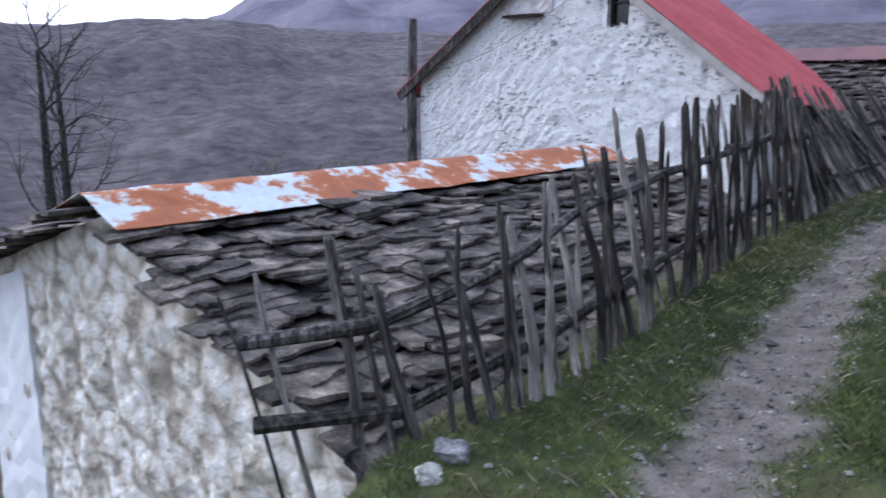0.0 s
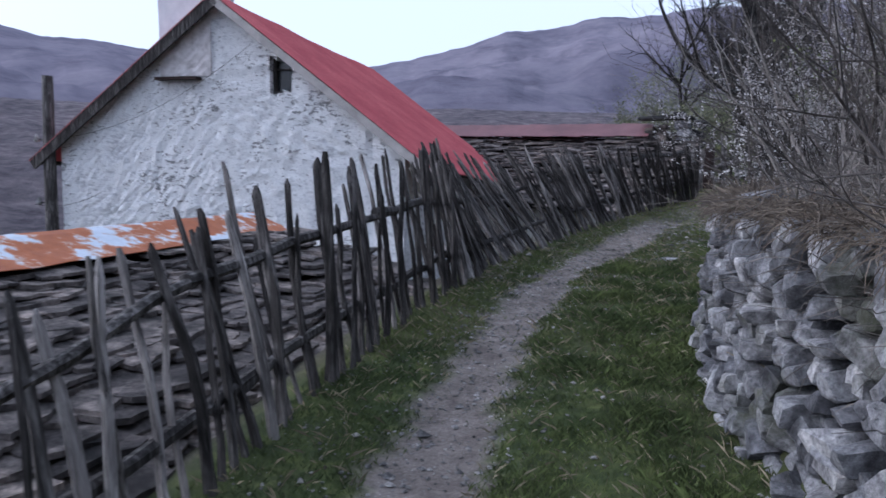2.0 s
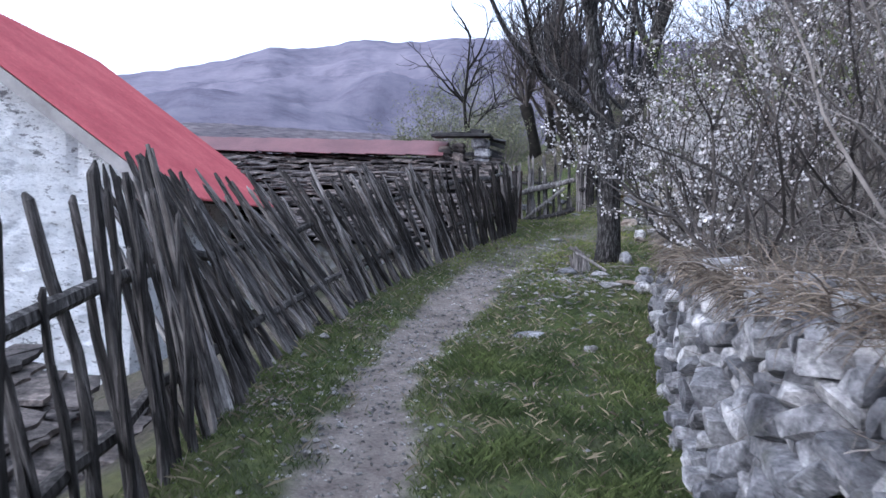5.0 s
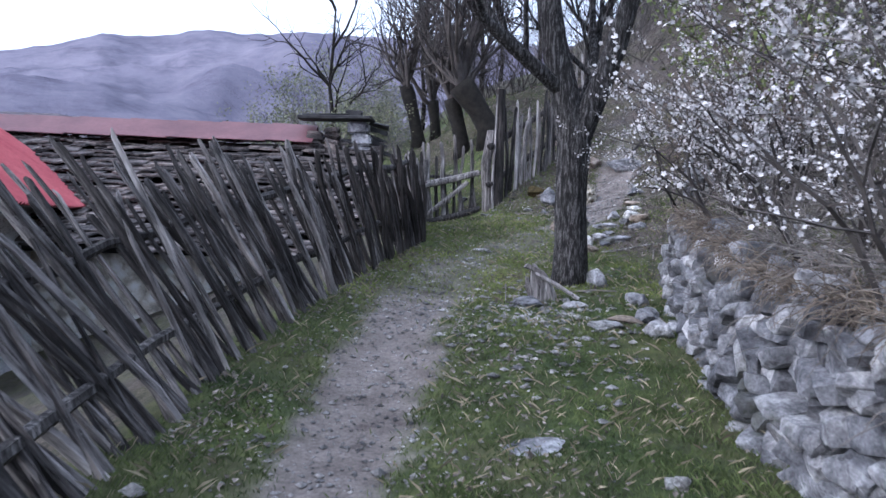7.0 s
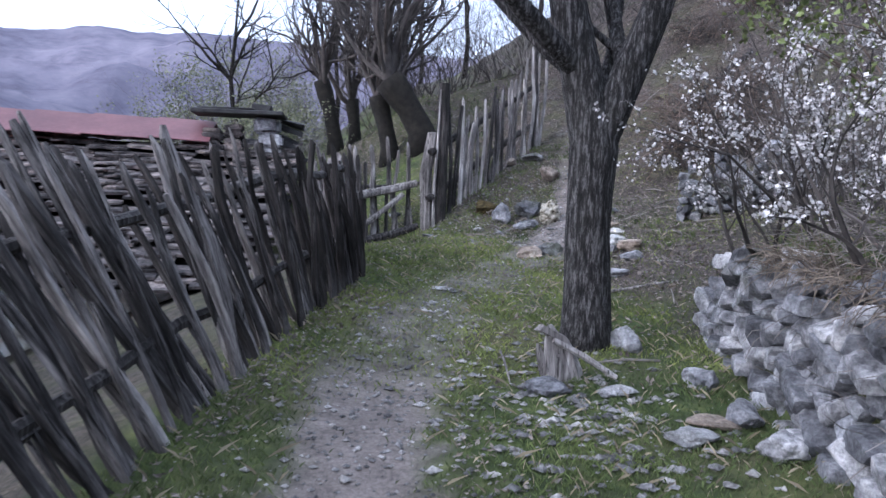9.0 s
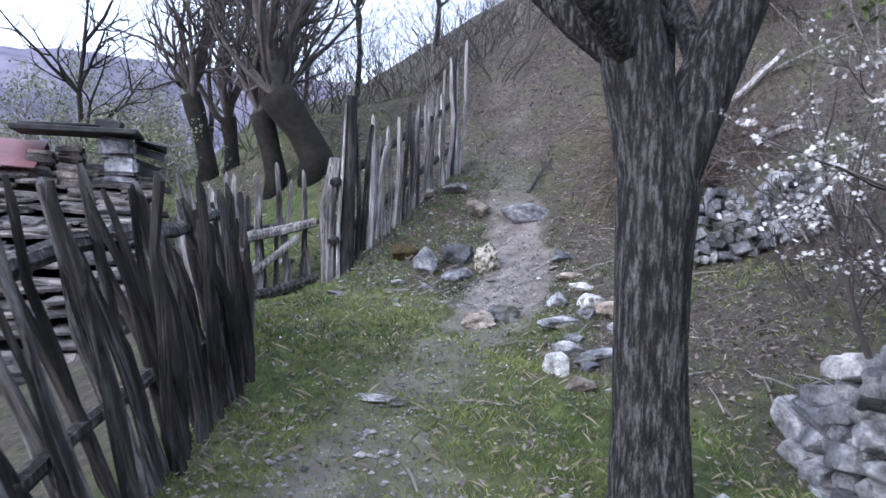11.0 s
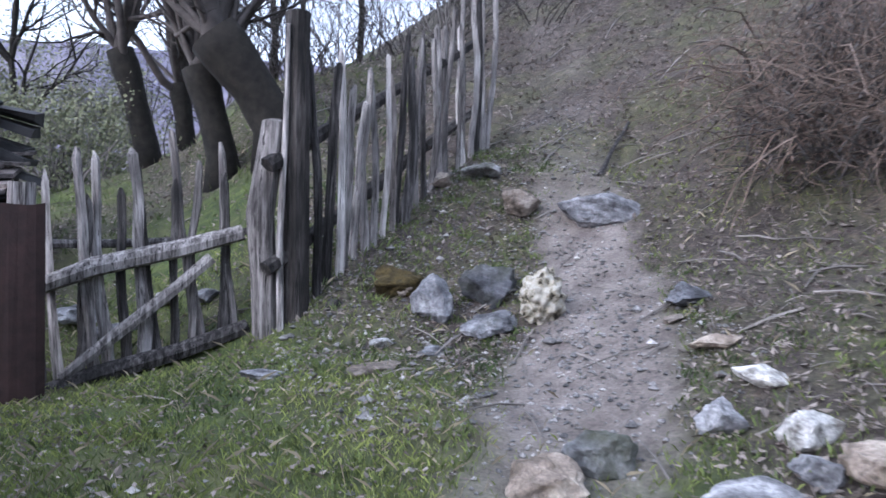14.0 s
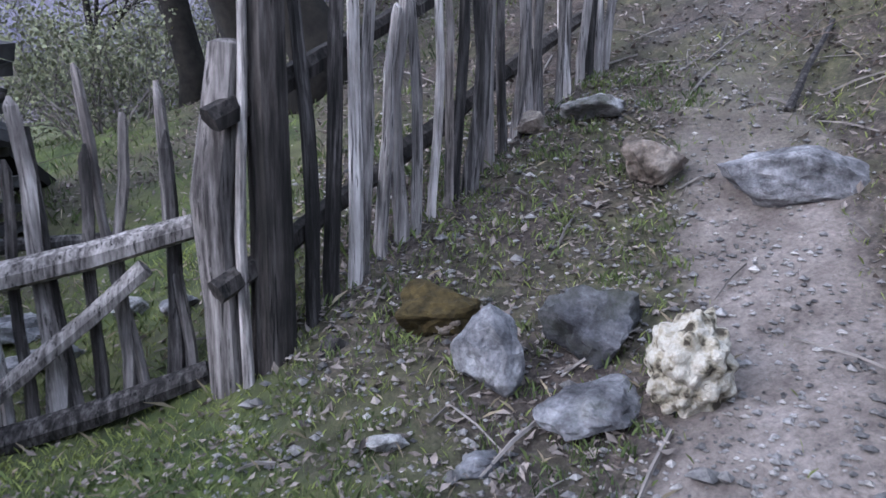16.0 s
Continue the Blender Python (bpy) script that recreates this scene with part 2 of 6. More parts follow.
TRACK = [(-12, 3.4), (-7, 1.9), (-4.5, 1.1), (-2.4, 0.55), (0.0, 0.0), (1.2, -0.16), (2.7, -0.42), (4.0, -0.37), (5.1, -0.24), (7.2, 0.04), (8.5, 0.5), (10.2, 1.4), (11.5, 2.5), (12.4, 3.0), (13, 3.4), (15, 4.1), (20, 6.2), (30, 11)]
RISE = [(-14, -1.0), (-7, -0.5), (-3, -0.38), (-0.7, -0.21), (1.4, -0.14), (4.5, -0.05), (6.5, 0.22), (9, 0.5), (11, 0.74), (13, 0.95)]


def fence_x(y):
    return line(y, FENCE)


def wall_x(y):
    return line(y, WALL)


def track_x(y):
    return line(y, TRACK)


def land(x, y):
    """Height of the ground."""
    z = line(y, RISE)
    y13 = 13 + 1.0 * (1 - smooth(0.7, 2.2, x))
    z -= 0.33 * (1 - smooth(0.1, 1.9, x)) * smooth(11, 13.4, y)
    if y > y13:
        z += (min(y, 19.5) + 3.5 * smooth(19.5, 30, y) - y13) * (0.24 + 0.19 * smooth(-1.5, 2.5, x))
    d = (fence_x(y) if y > -4.2 else line(y, EDGE)) - 0.25 - x
    if d > 0:
        fall = 0.42 * min(d, 6) + 0.3 * max(0.0, d - 6)
        fall += 1.6 * smooth(0.0, 0.7, d) * (1 - smooth(-5.2, -4.6, y))
        fall *= 1 - 0.7 * smooth(12, 16, y) * (1 - smooth(14, 30, d))
        z -= min(fall, 34 + 0.004 * d)
    w = x - wall_x(y)
    if y < 8.8:
        bank = smooth(0.05, 0.3, w) * 0.9 * (1 - smooth(7.5, 8.4, y)) + max(0.0, w - 0.25) * 0.55
    else:
        bank = 0.0
    side = max(0.0, x - 2.5) * 0.36 + max(0.0, x - 4.6) * 0.35
    z += bank * (1 - smooth(7.2, 8.8, y)) + side * smooth(6.8, 8.8, y)
    z -= 0.12 * max(0.0, x - 14) * 1.0
    hill = smooth(13.2, 14.6, y) * smooth(1.5, 2.6, x) + (1 - smooth(13.2, 14.6, y)) * smooth(8.0, 9.5, y) * smooth(3.6, 4.8, x)
    near = 1 - smooth(30, 60, abs(x) + abs(y))
    z += near * hill * (0.11 * n3(x * 0.85, y * 0.85, 41) + 0.06 * n3(x * 2.4, y * 2.4, 43) + 0.03 * n3(x * 5.5, y * 5.5, 45))
    z += near * (0.045 * n3(x * 0.9, y * 0.9) + 0.02 * n3(x * 3.1, y * 3.1, 4) * (1 - 0.5 * smooth(0.6, 0.2, abs(x - track_x(y)))))
    z -= 0.05 * (1 - smooth(0.15, 0.5, abs(x - track_x(y)))) * (1 - smooth(8, 10, y))
    return z


def steps(lo, hi, fine_lo, fine_hi, fine, grow=1.14):
    out = [fine_lo + fine * i for i in range(int((fine_hi - fine_lo) / fine) + 1)]
    d, v = fine, fine_lo
    while v > lo:
        d *= grow
        v -= d
        out.insert(0, v)
    d, v = fine, out[-1]
    while v < hi:
        d *= grow
        v += d
        out.append(v)
    return out


def mask_path(x, y):
    """1 on the trodden earth, 0 on grass, with a ragged edge."""
    w = 0.25 + 0.03 * math.sin(y * 1.7) + 0.1 * smooth(4.0, 7.0, y) + 0.13 * smooth(9.5, 12, y) - 0.12 * smooth(12.4, 13.2, y)
    d = abs(x - track_x(y)) + 0.13 * n3(x * 3, y * 3, 2) + 0.1 * n3(x * 9, y * 9, 5)
    return (1 - smooth(w * 0.75, w * 1.35, d)) * (1 - (0.86 + 0.4 * n3(x * 1.6, y * 1.6, 17)) * smooth(13.4, 15.4, y)) * (1 - (0.55 + 0.5 * n3(x * 2.1, y * 2.1, 15)) * smooth(6.9, 7.9, y) * (1 - smooth(10.6, 12.0, y)))


def mask_litter(x, y):
    """Dead leaves and bare earth off the path: under the tree, on the bank and up the hill."""
    v = smooth(0.3, 0.9, (x - line(y, [(-6, 4.0), (-2.6, 2.5), (0, 1.75), (3, 1.75), (6, 2.5), (8, 2.75), (9.2, 2.5), (10, 2.3), (12, 2.2), (14, 1.4), (17, 2.6), (30, 5)])) * 0.7 + 0.5 + 0.5 * n3(x * 1.3, y * 1.3, 7))
    v = max(v, (0.85 + 0.6 * n3(x * 1.9, y * 1.9, 19)) * smooth(12.7, 13.3, y) * smooth(1.45, 1.8, x) * (1 - smooth(3.4, 4.0, x)))
    v = max(v, 0.75 * smooth(13.8, 15, y) * smooth(-0.15, 0.35, n3(x * 0.6, y * 0.6, 13)))
    v = max(v, 0.9 * smooth(0.1, 0.5, fence_x(y) - x) * (1 - smooth(12.5, 14.5, y)))
    return v


def ground_material():
    s = Nodes("ground_turf_and_earth")
    v = s.world_place()
    att = s.t.nodes.new("ShaderNodeVertexColor")
    att.layer_name = "cover"
    sep = s.t.nodes.new("ShaderNodeSeparateColor")
    s.link(att.outputs[0], sep.inputs[0])
    big, mid, fine = s.noise(0.7, 5, 0.6, v), s.noise(5, 6, 0.7, v), s.noise(45, 5, 0.75, v)
    grass = s.ramp(mid, (0.3, (0.018, 0.026, 0.01)), (0.5, (0.05, 0.068, 0.02)), (0.7, (0.125, 0.145, 0.042)))
    grass = s.mix(s.math("MULTIPLY", s.ramp(big, (0.42, (0, 0, 0)), (0.62, (1, 1, 1))), 0.5), grass, (0.11, 0.095, 0.05))
    earth = s.ramp(mid, (0.3, (0.1, 0.084, 0.075)), (0.55, (0.19, 0.166, 0.15)), (0.75, (0.28, 0.252, 0.234)))
    earth = s.mix(0.6, earth, s.ramp(fine, (0.3, (0.35, 0.34, 0.34)), (0.65, (1.6, 1.58, 1.55))), "MULTIPLY")
    litter = s.ramp(fine, (0.3, (0.026, 0.021, 0.018)), (0.55, (0.075, 0.061, 0.052)), (0.75, (0.17, 0.145, 0.125)))
    litter = s.mix(s.math("MULTIPLY", s.ramp(s.noise(1.1, 6, 0.7, v), (0.45, (0, 0, 0)), (0.6, (1, 1, 1))), 0.55), litter, s.ramp(mid, (0.3, (0.03, 0.035, 0.014)), (0.7, (0.1, 0.105, 0.045))))
    litter = s.mix(0.7, litter, s.ramp(s.noise(11, 6, 0.75, v), (0.36, (0.3, 0.28, 0.27)), (0.52, (1, 1, 1)), (0.66, (1.9, 1.8, 1.7))), "MULTIPLY")
    c = s.mix(sep.outputs[1], grass, litter)
    c = s.mix(sep.outputs[0], c, earth)
    c = s.mix(sep.outputs[2], c, s.ramp(mid, (0.3, (0.07, 0.058, 0.055)), (0.7, (0.17, 0.14, 0.125))))
    h = s.math("ADD", s.math("MULTIPLY", mid, 0.5), s.math("MULTIPLY", fine, 0.5))
    return s.finish(c, 0.95, h, 0.9, 0.03)


M_GROUND = ground_material()


def build_ground():
    xs = steps(-900, 900, -2.6, 7.4, 0.09)
    ys = steps(-900, 900, -6.5, 19.5, 0.09)
    verts, cols = [], []
    for y in ys:
        for x in xs:
            verts.append((x, y, land(x, y)))
            cols.append((mask_path(x, y), mask_litter(x, y), smooth(16, 40, math.hypot(x, y - 8)) if x < 0 else smooth(40, 70, math.hypot(x, y)), 1))
    nx = len(xs)
    faces = [(j * nx + i, j * nx + i + 1, (j + 1) * nx + i + 1, (j + 1) * nx + i) for j in range(len(ys) - 1) for i in range(nx - 1)]
    me = raw_mesh("ground", verts, faces, M_GROUND)
    layer = me.color_attributes.new("cover", "FLOAT_COLOR", "POINT")
    layer.data.foreach_set("color", [c for q in cols for c in q])
    me.polygons.foreach_set("use_smooth", [True] * len(me.polygons))
    return tagged(new("ground", me), "grassy ground with a trodden earth footpath", "ground", kind="structure")


build_ground()


# ---- far hills ----
def hill_material(name, a, b, c, scale):
    s = Nodes(name)
    v = s.world_place()
    f = s.noise(scale, 10, 0.72, v)
    g = s.noise(scale * 0.18, 6, 0.6, v)
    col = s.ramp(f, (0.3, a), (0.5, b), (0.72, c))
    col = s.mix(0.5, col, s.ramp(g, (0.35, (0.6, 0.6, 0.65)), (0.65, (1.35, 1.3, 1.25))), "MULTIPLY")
    return s.finish(col, 1.0, f, 1.0, 8.0, 0.0)


# Near hill tones are lightened: the valley haze is put into the colour.
M_HILL_NEAR = hill_material("haze_tinted_wooded_hill", (0.105, 0.097, 0.112), (0.215, 0.197, 0.217), (0.36, 0.325, 0.335), 0.16)
# Distance haze and gully highlights are painted in as blue-grey tones.
M_HILL_FAR = hill_material("haze_tinted_far_mountain", (0.105, 0.1, 0.132), (0.175, 0.165, 0.208), (0.235, 0.222, 0.258), 0.012)
SKYLINE_FAR = [(-180, 7), (-60, 11), (-10, 11.4), (0, 11.6), (8, 11.7), (12, 11.2), (15, 11.3), (19, 10.4), (22, 10.3), (25, 9.2), (29, 8.2), (33, 7.4), (40, 6.8), (46, 7.6), (52, 8.3), (55, 8.2), (58, 8.8), (60, 8.7), (63, 7.4), (66, 5.2), (69, 4.0), (95, 3.5), (180, 5)]
SKYLINE_NEAR = [(-180, 4), (-90, 4), (-20, 3.6), (5, 4.0), (15, 4.4), (25, 4.6), (35, 4.4), (46, 4.2), (56, 4.0), (63, 4.3), (67, 4.7), (73, 4.5), (79, 3.7), (88, 4.6), (110, 5), (180, 4)]


def build_hills(name, label, skyline, r0, r1, foot, material, rough, seed):
    """A ring of hills: slopes from the foot up to a ridge line at the far radius, with gullies."""
    yaws = [-180 + 2.5 * i for i in range(64)] + [-20 + 0.35 * i for i in range(372)] + [110.2 + 2.5 * i for i in range(28)] + [180]
    rings = 26
    verts = []
    for a in yaws:
        dx, dy = -math.sin(radians(a)), math.cos(radians(a))
        top = 1.3 + math.tan(radians(line(a, skyline) + 0.12 * n3(a * 0.9, seed) + 0.05 * n3(a * 4, seed))) * r1
        for j in range(rings + 3):
            k = min(1.0, j / rings)
            r = r0 + (r1 - r0) * k if j <= rings else r1 * (1 + 0.12 * (j - rings))
            z = foot + (top - foot) * k ** 1.15 if j <= rings else top - 0.25 * (r - r1)
            g = noise.fractal((dx * r * rough, dy * r * rough, seed), 1.0, 2.0, 5)
            z += (top - foot) * 0.16 * g * math.sin(math.pi * min(1.0, k)) if j <= rings else 0
            verts.append((dx * r, dy * r, z))
    m = rings + 3
    faces = [(i * m + j, (i + 1) * m + j, (i + 1) * m + j + 1, i * m + j + 1) for i in range(len(yaws) - 1) for j in range(m - 1)]
    me = raw_mesh(name, verts, faces, material)
    me.polygons.foreach_set("use_smooth", [True] * len(me.polygons))
    return tagged(new(name, me), label, "mountain", kind="structure")


build_hills("backdrop_hills", "bare brown wooded hills across the valley, tinted lighter for haze", SKYLINE_NEAR, 90, 420, -22, M_HILL_NEAR, 0.012, 3.0)
build_hills("backdrop_mountains", "mountain range tinted haze blue under a pale sky", SKYLINE_FAR, 430, 1700, -10, M_HILL_FAR, 0.0035, 9.0)


# ---- slate roofs ----
def slate_meshes(material, rnd, count=18):
    out = []
    for i in range(count):
        w, d, h = rnd.choice((0.2, 0.3, 0.42, 0.55, 0.7)) * rnd.uniform(0.85, 1.2), rnd.uniform(0.22, 0.36), rnd.uniform(0.014, 0.04)
        n = 7
        slant = rnd.uniform(-0.1, 0.1)
        edge = []
        for k in range(n):
            edge.append((-w / 2 + w * k / (n - 1), -d / 2 + rnd.uniform(-0.03, 0.03) + slant * (k / (n - 1) - 0.5) - (0.0 if 0 < k < n - 1 else -0.012), rnd.uniform(-0.008, 0.008)))
        edge += [(w / 2 + rnd.uniform(-0.02, 0.02), d / 2, 0), (-w / 2 + rnd.uniform(-0.02, 0.02), d / 2, 0)]
        m = len(edge)
        verts = [(x, y, z - h / 2) for x, y, z in edge] + [(x * 0.985, y * 0.99, z + h / 2) for x, y, z in edge]
        faces = [tuple(range(m - 1, -1, -1)), tuple(range(m, 2 * m))] + [(k, (k + 1) % m, m + (k + 1) % m, m + k) for k in range(m)]
        out.append(raw_mesh("slate", verts, faces, material))
    return out


def lay_slates(parent, meshes, origin, along, down, length, depth, step, rnd, lift=0.05, ragged=0.05, limit=300, wob=0.06, stop=0.0):
    """Courses of rough slates from the eave up to the ridge. origin: ridge start; along: ridge way; down: the slope's way."""
    along, down = Vector(along).normalized(), Vector(down).normalized()
    up = along.cross(down)
    if up.z < 0:
        up = -up
    made = 0
    rest_v, rest_f = [], []
    rows = int(depth / step)
    for i in range(rows + 1):
        s = depth - i * step
        if s < stop:
            break
        x = rnd.uniform(-0.25, 0)
        while x < length:
            me = rnd.choice(meshes)
            w = me.vertices[6].co.x - me.vertices[0].co.x
            x += w * 0.5
            sag = wob * n3(x * 0.5, s * 0.7, 1.3) + 0.03 * n3(x * 2.3, s * 2, 3)
            p = Vector(origin) + along * (x + rnd.uniform(-0.02, 0.02)) + down * (s + rnd.uniform(-ragged, ragged)) + up * (lift + sag + rnd.uniform(0, 0.07))
            tilt = rnd.uniform(0.12, 0.36)
            u = (up + down * (-tilt) + along * rnd.uniform(-0.07, 0.07)).normalized()
            yv = (-down - u * (-down).dot(u)).normalized()
            yv = (yv + yv.cross(u) * rnd.uniform(-0.16, 0.16)).normalized()
            xv = yv.cross(u)
            m = Matrix((xv, yv, u)).transposed().to_4x4()
            m.translation = p
            if made < limit:
                data_part("slate", me, parent, m)
            else:
                k = len(rest_v)
                rest_v += [tuple(m @ v.co) for v in me.vertices]
                rest_f += [tuple(k + q for q in f.vertices) for f in me.polygons]
            made += 1
            x += w * 0.5 + rnd.uniform(-0.04, 0.02)
    if rest_v:
        tagged(data_part("slate_layer", raw_mesh("slate_layer", rest_v, rest_f, M_SLATE_STUFF), parent), kind="stuff")
    return made


def local(origin, yaw):
    return Matrix.Translation(origin) @ Matrix.Rotation(radians(yaw), 4, "Z")


def rubble_material():
    """Pale rounded stones in crumbling cream mortar, with grey-brown shadows between them painted in."""
    s = Nodes("limewashed_rubble")
    v = s.world_place()
    vor = s.node("ShaderNodeTexVoronoi", Scale=5.2)
    s.link(v, vor.inputs["Vector"])
    fine, mid, big = s.noise(26, 6, 0.7, v), s.noise(7, 5, 0.65, v), s.noise(1.1, 4, 0.6, v)
    d = s.math("ADD", vor.outputs["Distance"], s.math("MULTIPLY", s.math("SUBTRACT", mid, 0.5), 1.1))
    d = s.math("ADD", d, s.math("MULTIPLY", s.math("SUBTRACT", fine, 0.5), 0.5))
    c = s.ramp(d, (0.2, (0.88, 0.87, 0.85)), (0.45, (0.76, 0.73, 0.67)), (0.62, (0.58, 0.53, 0.45)), (0.85, (0.33, 0.3, 0.26)))
    c = s.mix(0.5, c, s.ramp(big, (0.35, (0.72, 0.7, 0.66)), (0.65, (1.15, 1.15, 1.17))), "MULTIPLY")
    return s.finish(c, 0.93, s.math("SUBTRACT", 1.0, d), 1.0, 0.05)


def whitewash_material():
    """White limewash over stone, scratched and flaked along the courses."""
    s = Nodes("worn_whitewash")
    v = s.world_place()
    marks = s.noise(6.5, 8, 0.75, v, (1, 1, 2.3))
    fine, big = s.noise(30, 6, 0.7, v), s.noise(0.8, 4, 0.6, v)
    m = s.math("ADD", marks, s.math("MULTIPLY", s.math("SUBTRACT", big, 0.5), 0.45))
    c = s.ramp(fine, (0.3, (0.7, 0.71, 0.73)), (0.7, (0.86, 0.87, 0.88)))
    c = s.mix(s.ramp(m, (0.36, (0.8, 0.8, 0.8)), (0.47, (0, 0, 0))), c, (0.42, 0.43, 0.46))
    c = s.mix(s.ramp(m, (0.57, (0, 0, 0)), (0.62, (1, 1, 1))), c, s.ramp(fine, (0.3, (0.12, 0.12, 0.13)), (0.7, (0.36, 0.36, 0.37))))
    return s.finish(c, 0.93, s.math("ADD", s.math("MULTIPLY", marks, 0.7), s.math("MULTIPLY", fine, 0.3)), 1.0, 0.06)


M_RUBBLE = rubble_material()
M_WHITEWASH = whitewash_material()
M_PLASTER = plain_noise("smooth_limewash", (0.62, 0.64, 0.68), (0.8, 0.82, 0.85), 2.5)


def rust_sheet_material():
    s = Nodes("rusted_tin_sheet")
    v = s.world_place()
    f = s.noise(1.5, 6, 0.65, v, (1.3, 1.3, 1.3))
    g = s.noise(12, 5, 0.7, v)
    c = s.ramp(f, (0.44, (0.55, 0.6, 0.68)), (0.475, (0.45, 0.28, 0.2)), (0.5, (0.36, 0.11, 0.035)), (0.75, (0.22, 0.065, 0.028)))
    c = s.mix(0.3, c, s.ramp(g, (0.3, (0.6, 0.6, 0.6)), (0.7, (1.3, 1.3, 1.3))), "MULTIPLY")
    return s.finish(c, 0.6, g, 0.3, 0.01)


def red_sheet_material(name, a, b):
    s = Nodes(name)
    v = s.world_place()
    f = s.noise(0.9, 6, 0.65, v, (1, 1, 1))
    g = s.noise(14, 5, 0.7, v)
    c = s.ramp(f, (0.35, a), (0.65, b))
    c = s.mix(0.35, c, s.ramp(g, (0.35, (0.65, 0.65, 0.65)), (0.65, (1.25, 1.25, 1.25))), "MULTIPLY")
    return s.finish(c, 0.55, g, 0.15, 0.01, 0.4)


M_TIN = rust_sheet_material()
M_RED = red_sheet_material("red_painted_tin", (0.38, 0.06, 0.075), (0.5, 0.11, 0.12))
M_RED_DARK = red_sheet_material("faded_dark_red_tin", (0.12, 0.052, 0.058), (0.19, 0.085, 0.09))


def wall_quad(bm, a, b, zlo, zhi, t, cell=0.25, rough=0.02, seed=0.0, hole=None, top=None):
    """A thick upright wall from a to b; top(s) gives its upper edge; hole: (s0, s1, z0, z1)."""
    a, b = Vector((*a, 0)), Vector((*b, 0))
    way = (b - a).normalized()
    out = Vector((way.y, -way.x, 0))
    n = max(2, int((b - a).length / cell))
    L = (b - a).length
    ss = [L * i / n for i in range(n + 1)]
    if hole:
        ss = sorted(set(ss) | {hole[0], hole[1]})
    rows = max(2, int((zhi - zlo) / cell))
    grid = {}
    for i, s in enumerate(ss):
        zt = top(s) if top else zhi
        zs = [zlo + (zt - zlo) * j / rows for j in range(rows + 1)]
        if hole:
            for hz in (hole[2], hole[3]):
                j = min(range(1, rows), key=lambda q: abs(zs[q] - hz))
                if hole[0] - 0.02 <= s <= hole[1] + 0.02 and hz < zt - 0.1:
                    zs[j] = hz
        for j, z in enumerate(zs):
            r = rough * (n3(s * 3.3, z * 3.3, seed) + 0.6 * n3(s * 8, z * 8, seed))
            grid[i, j] = bm.verts.new(a + way * s + Vector((0, 0, z)) + out * r)
    for i in range(len(ss) - 1):
        for j in range(rows):
            q = [grid[i, j], grid[i + 1, j], grid[i + 1, j + 1], grid[i, j + 1]]
            if hole:
                c = sum((v.co for v in q), Vector()) / 4
                s = (c - a).dot(way)
                if hole[0] < s < hole[1] and hole[2] < c.z < hole[3]:
                    continue
            bm.faces.new(q)
    ext = bmesh.ops.extrude_face_region(bm, geom=list(bm.faces))
    bmesh.ops.translate(bm, verts=[g for g in ext["geom"] if isinstance(g, bmesh.types.BMVert)], vec=-out * t)
    bmesh.ops.recalc_face_normals(bm, faces=bm.faces)


# ---- low slate-roofed house beside the path ----
SLATES = slate_meshes(M_SLATE, random.Random(3))


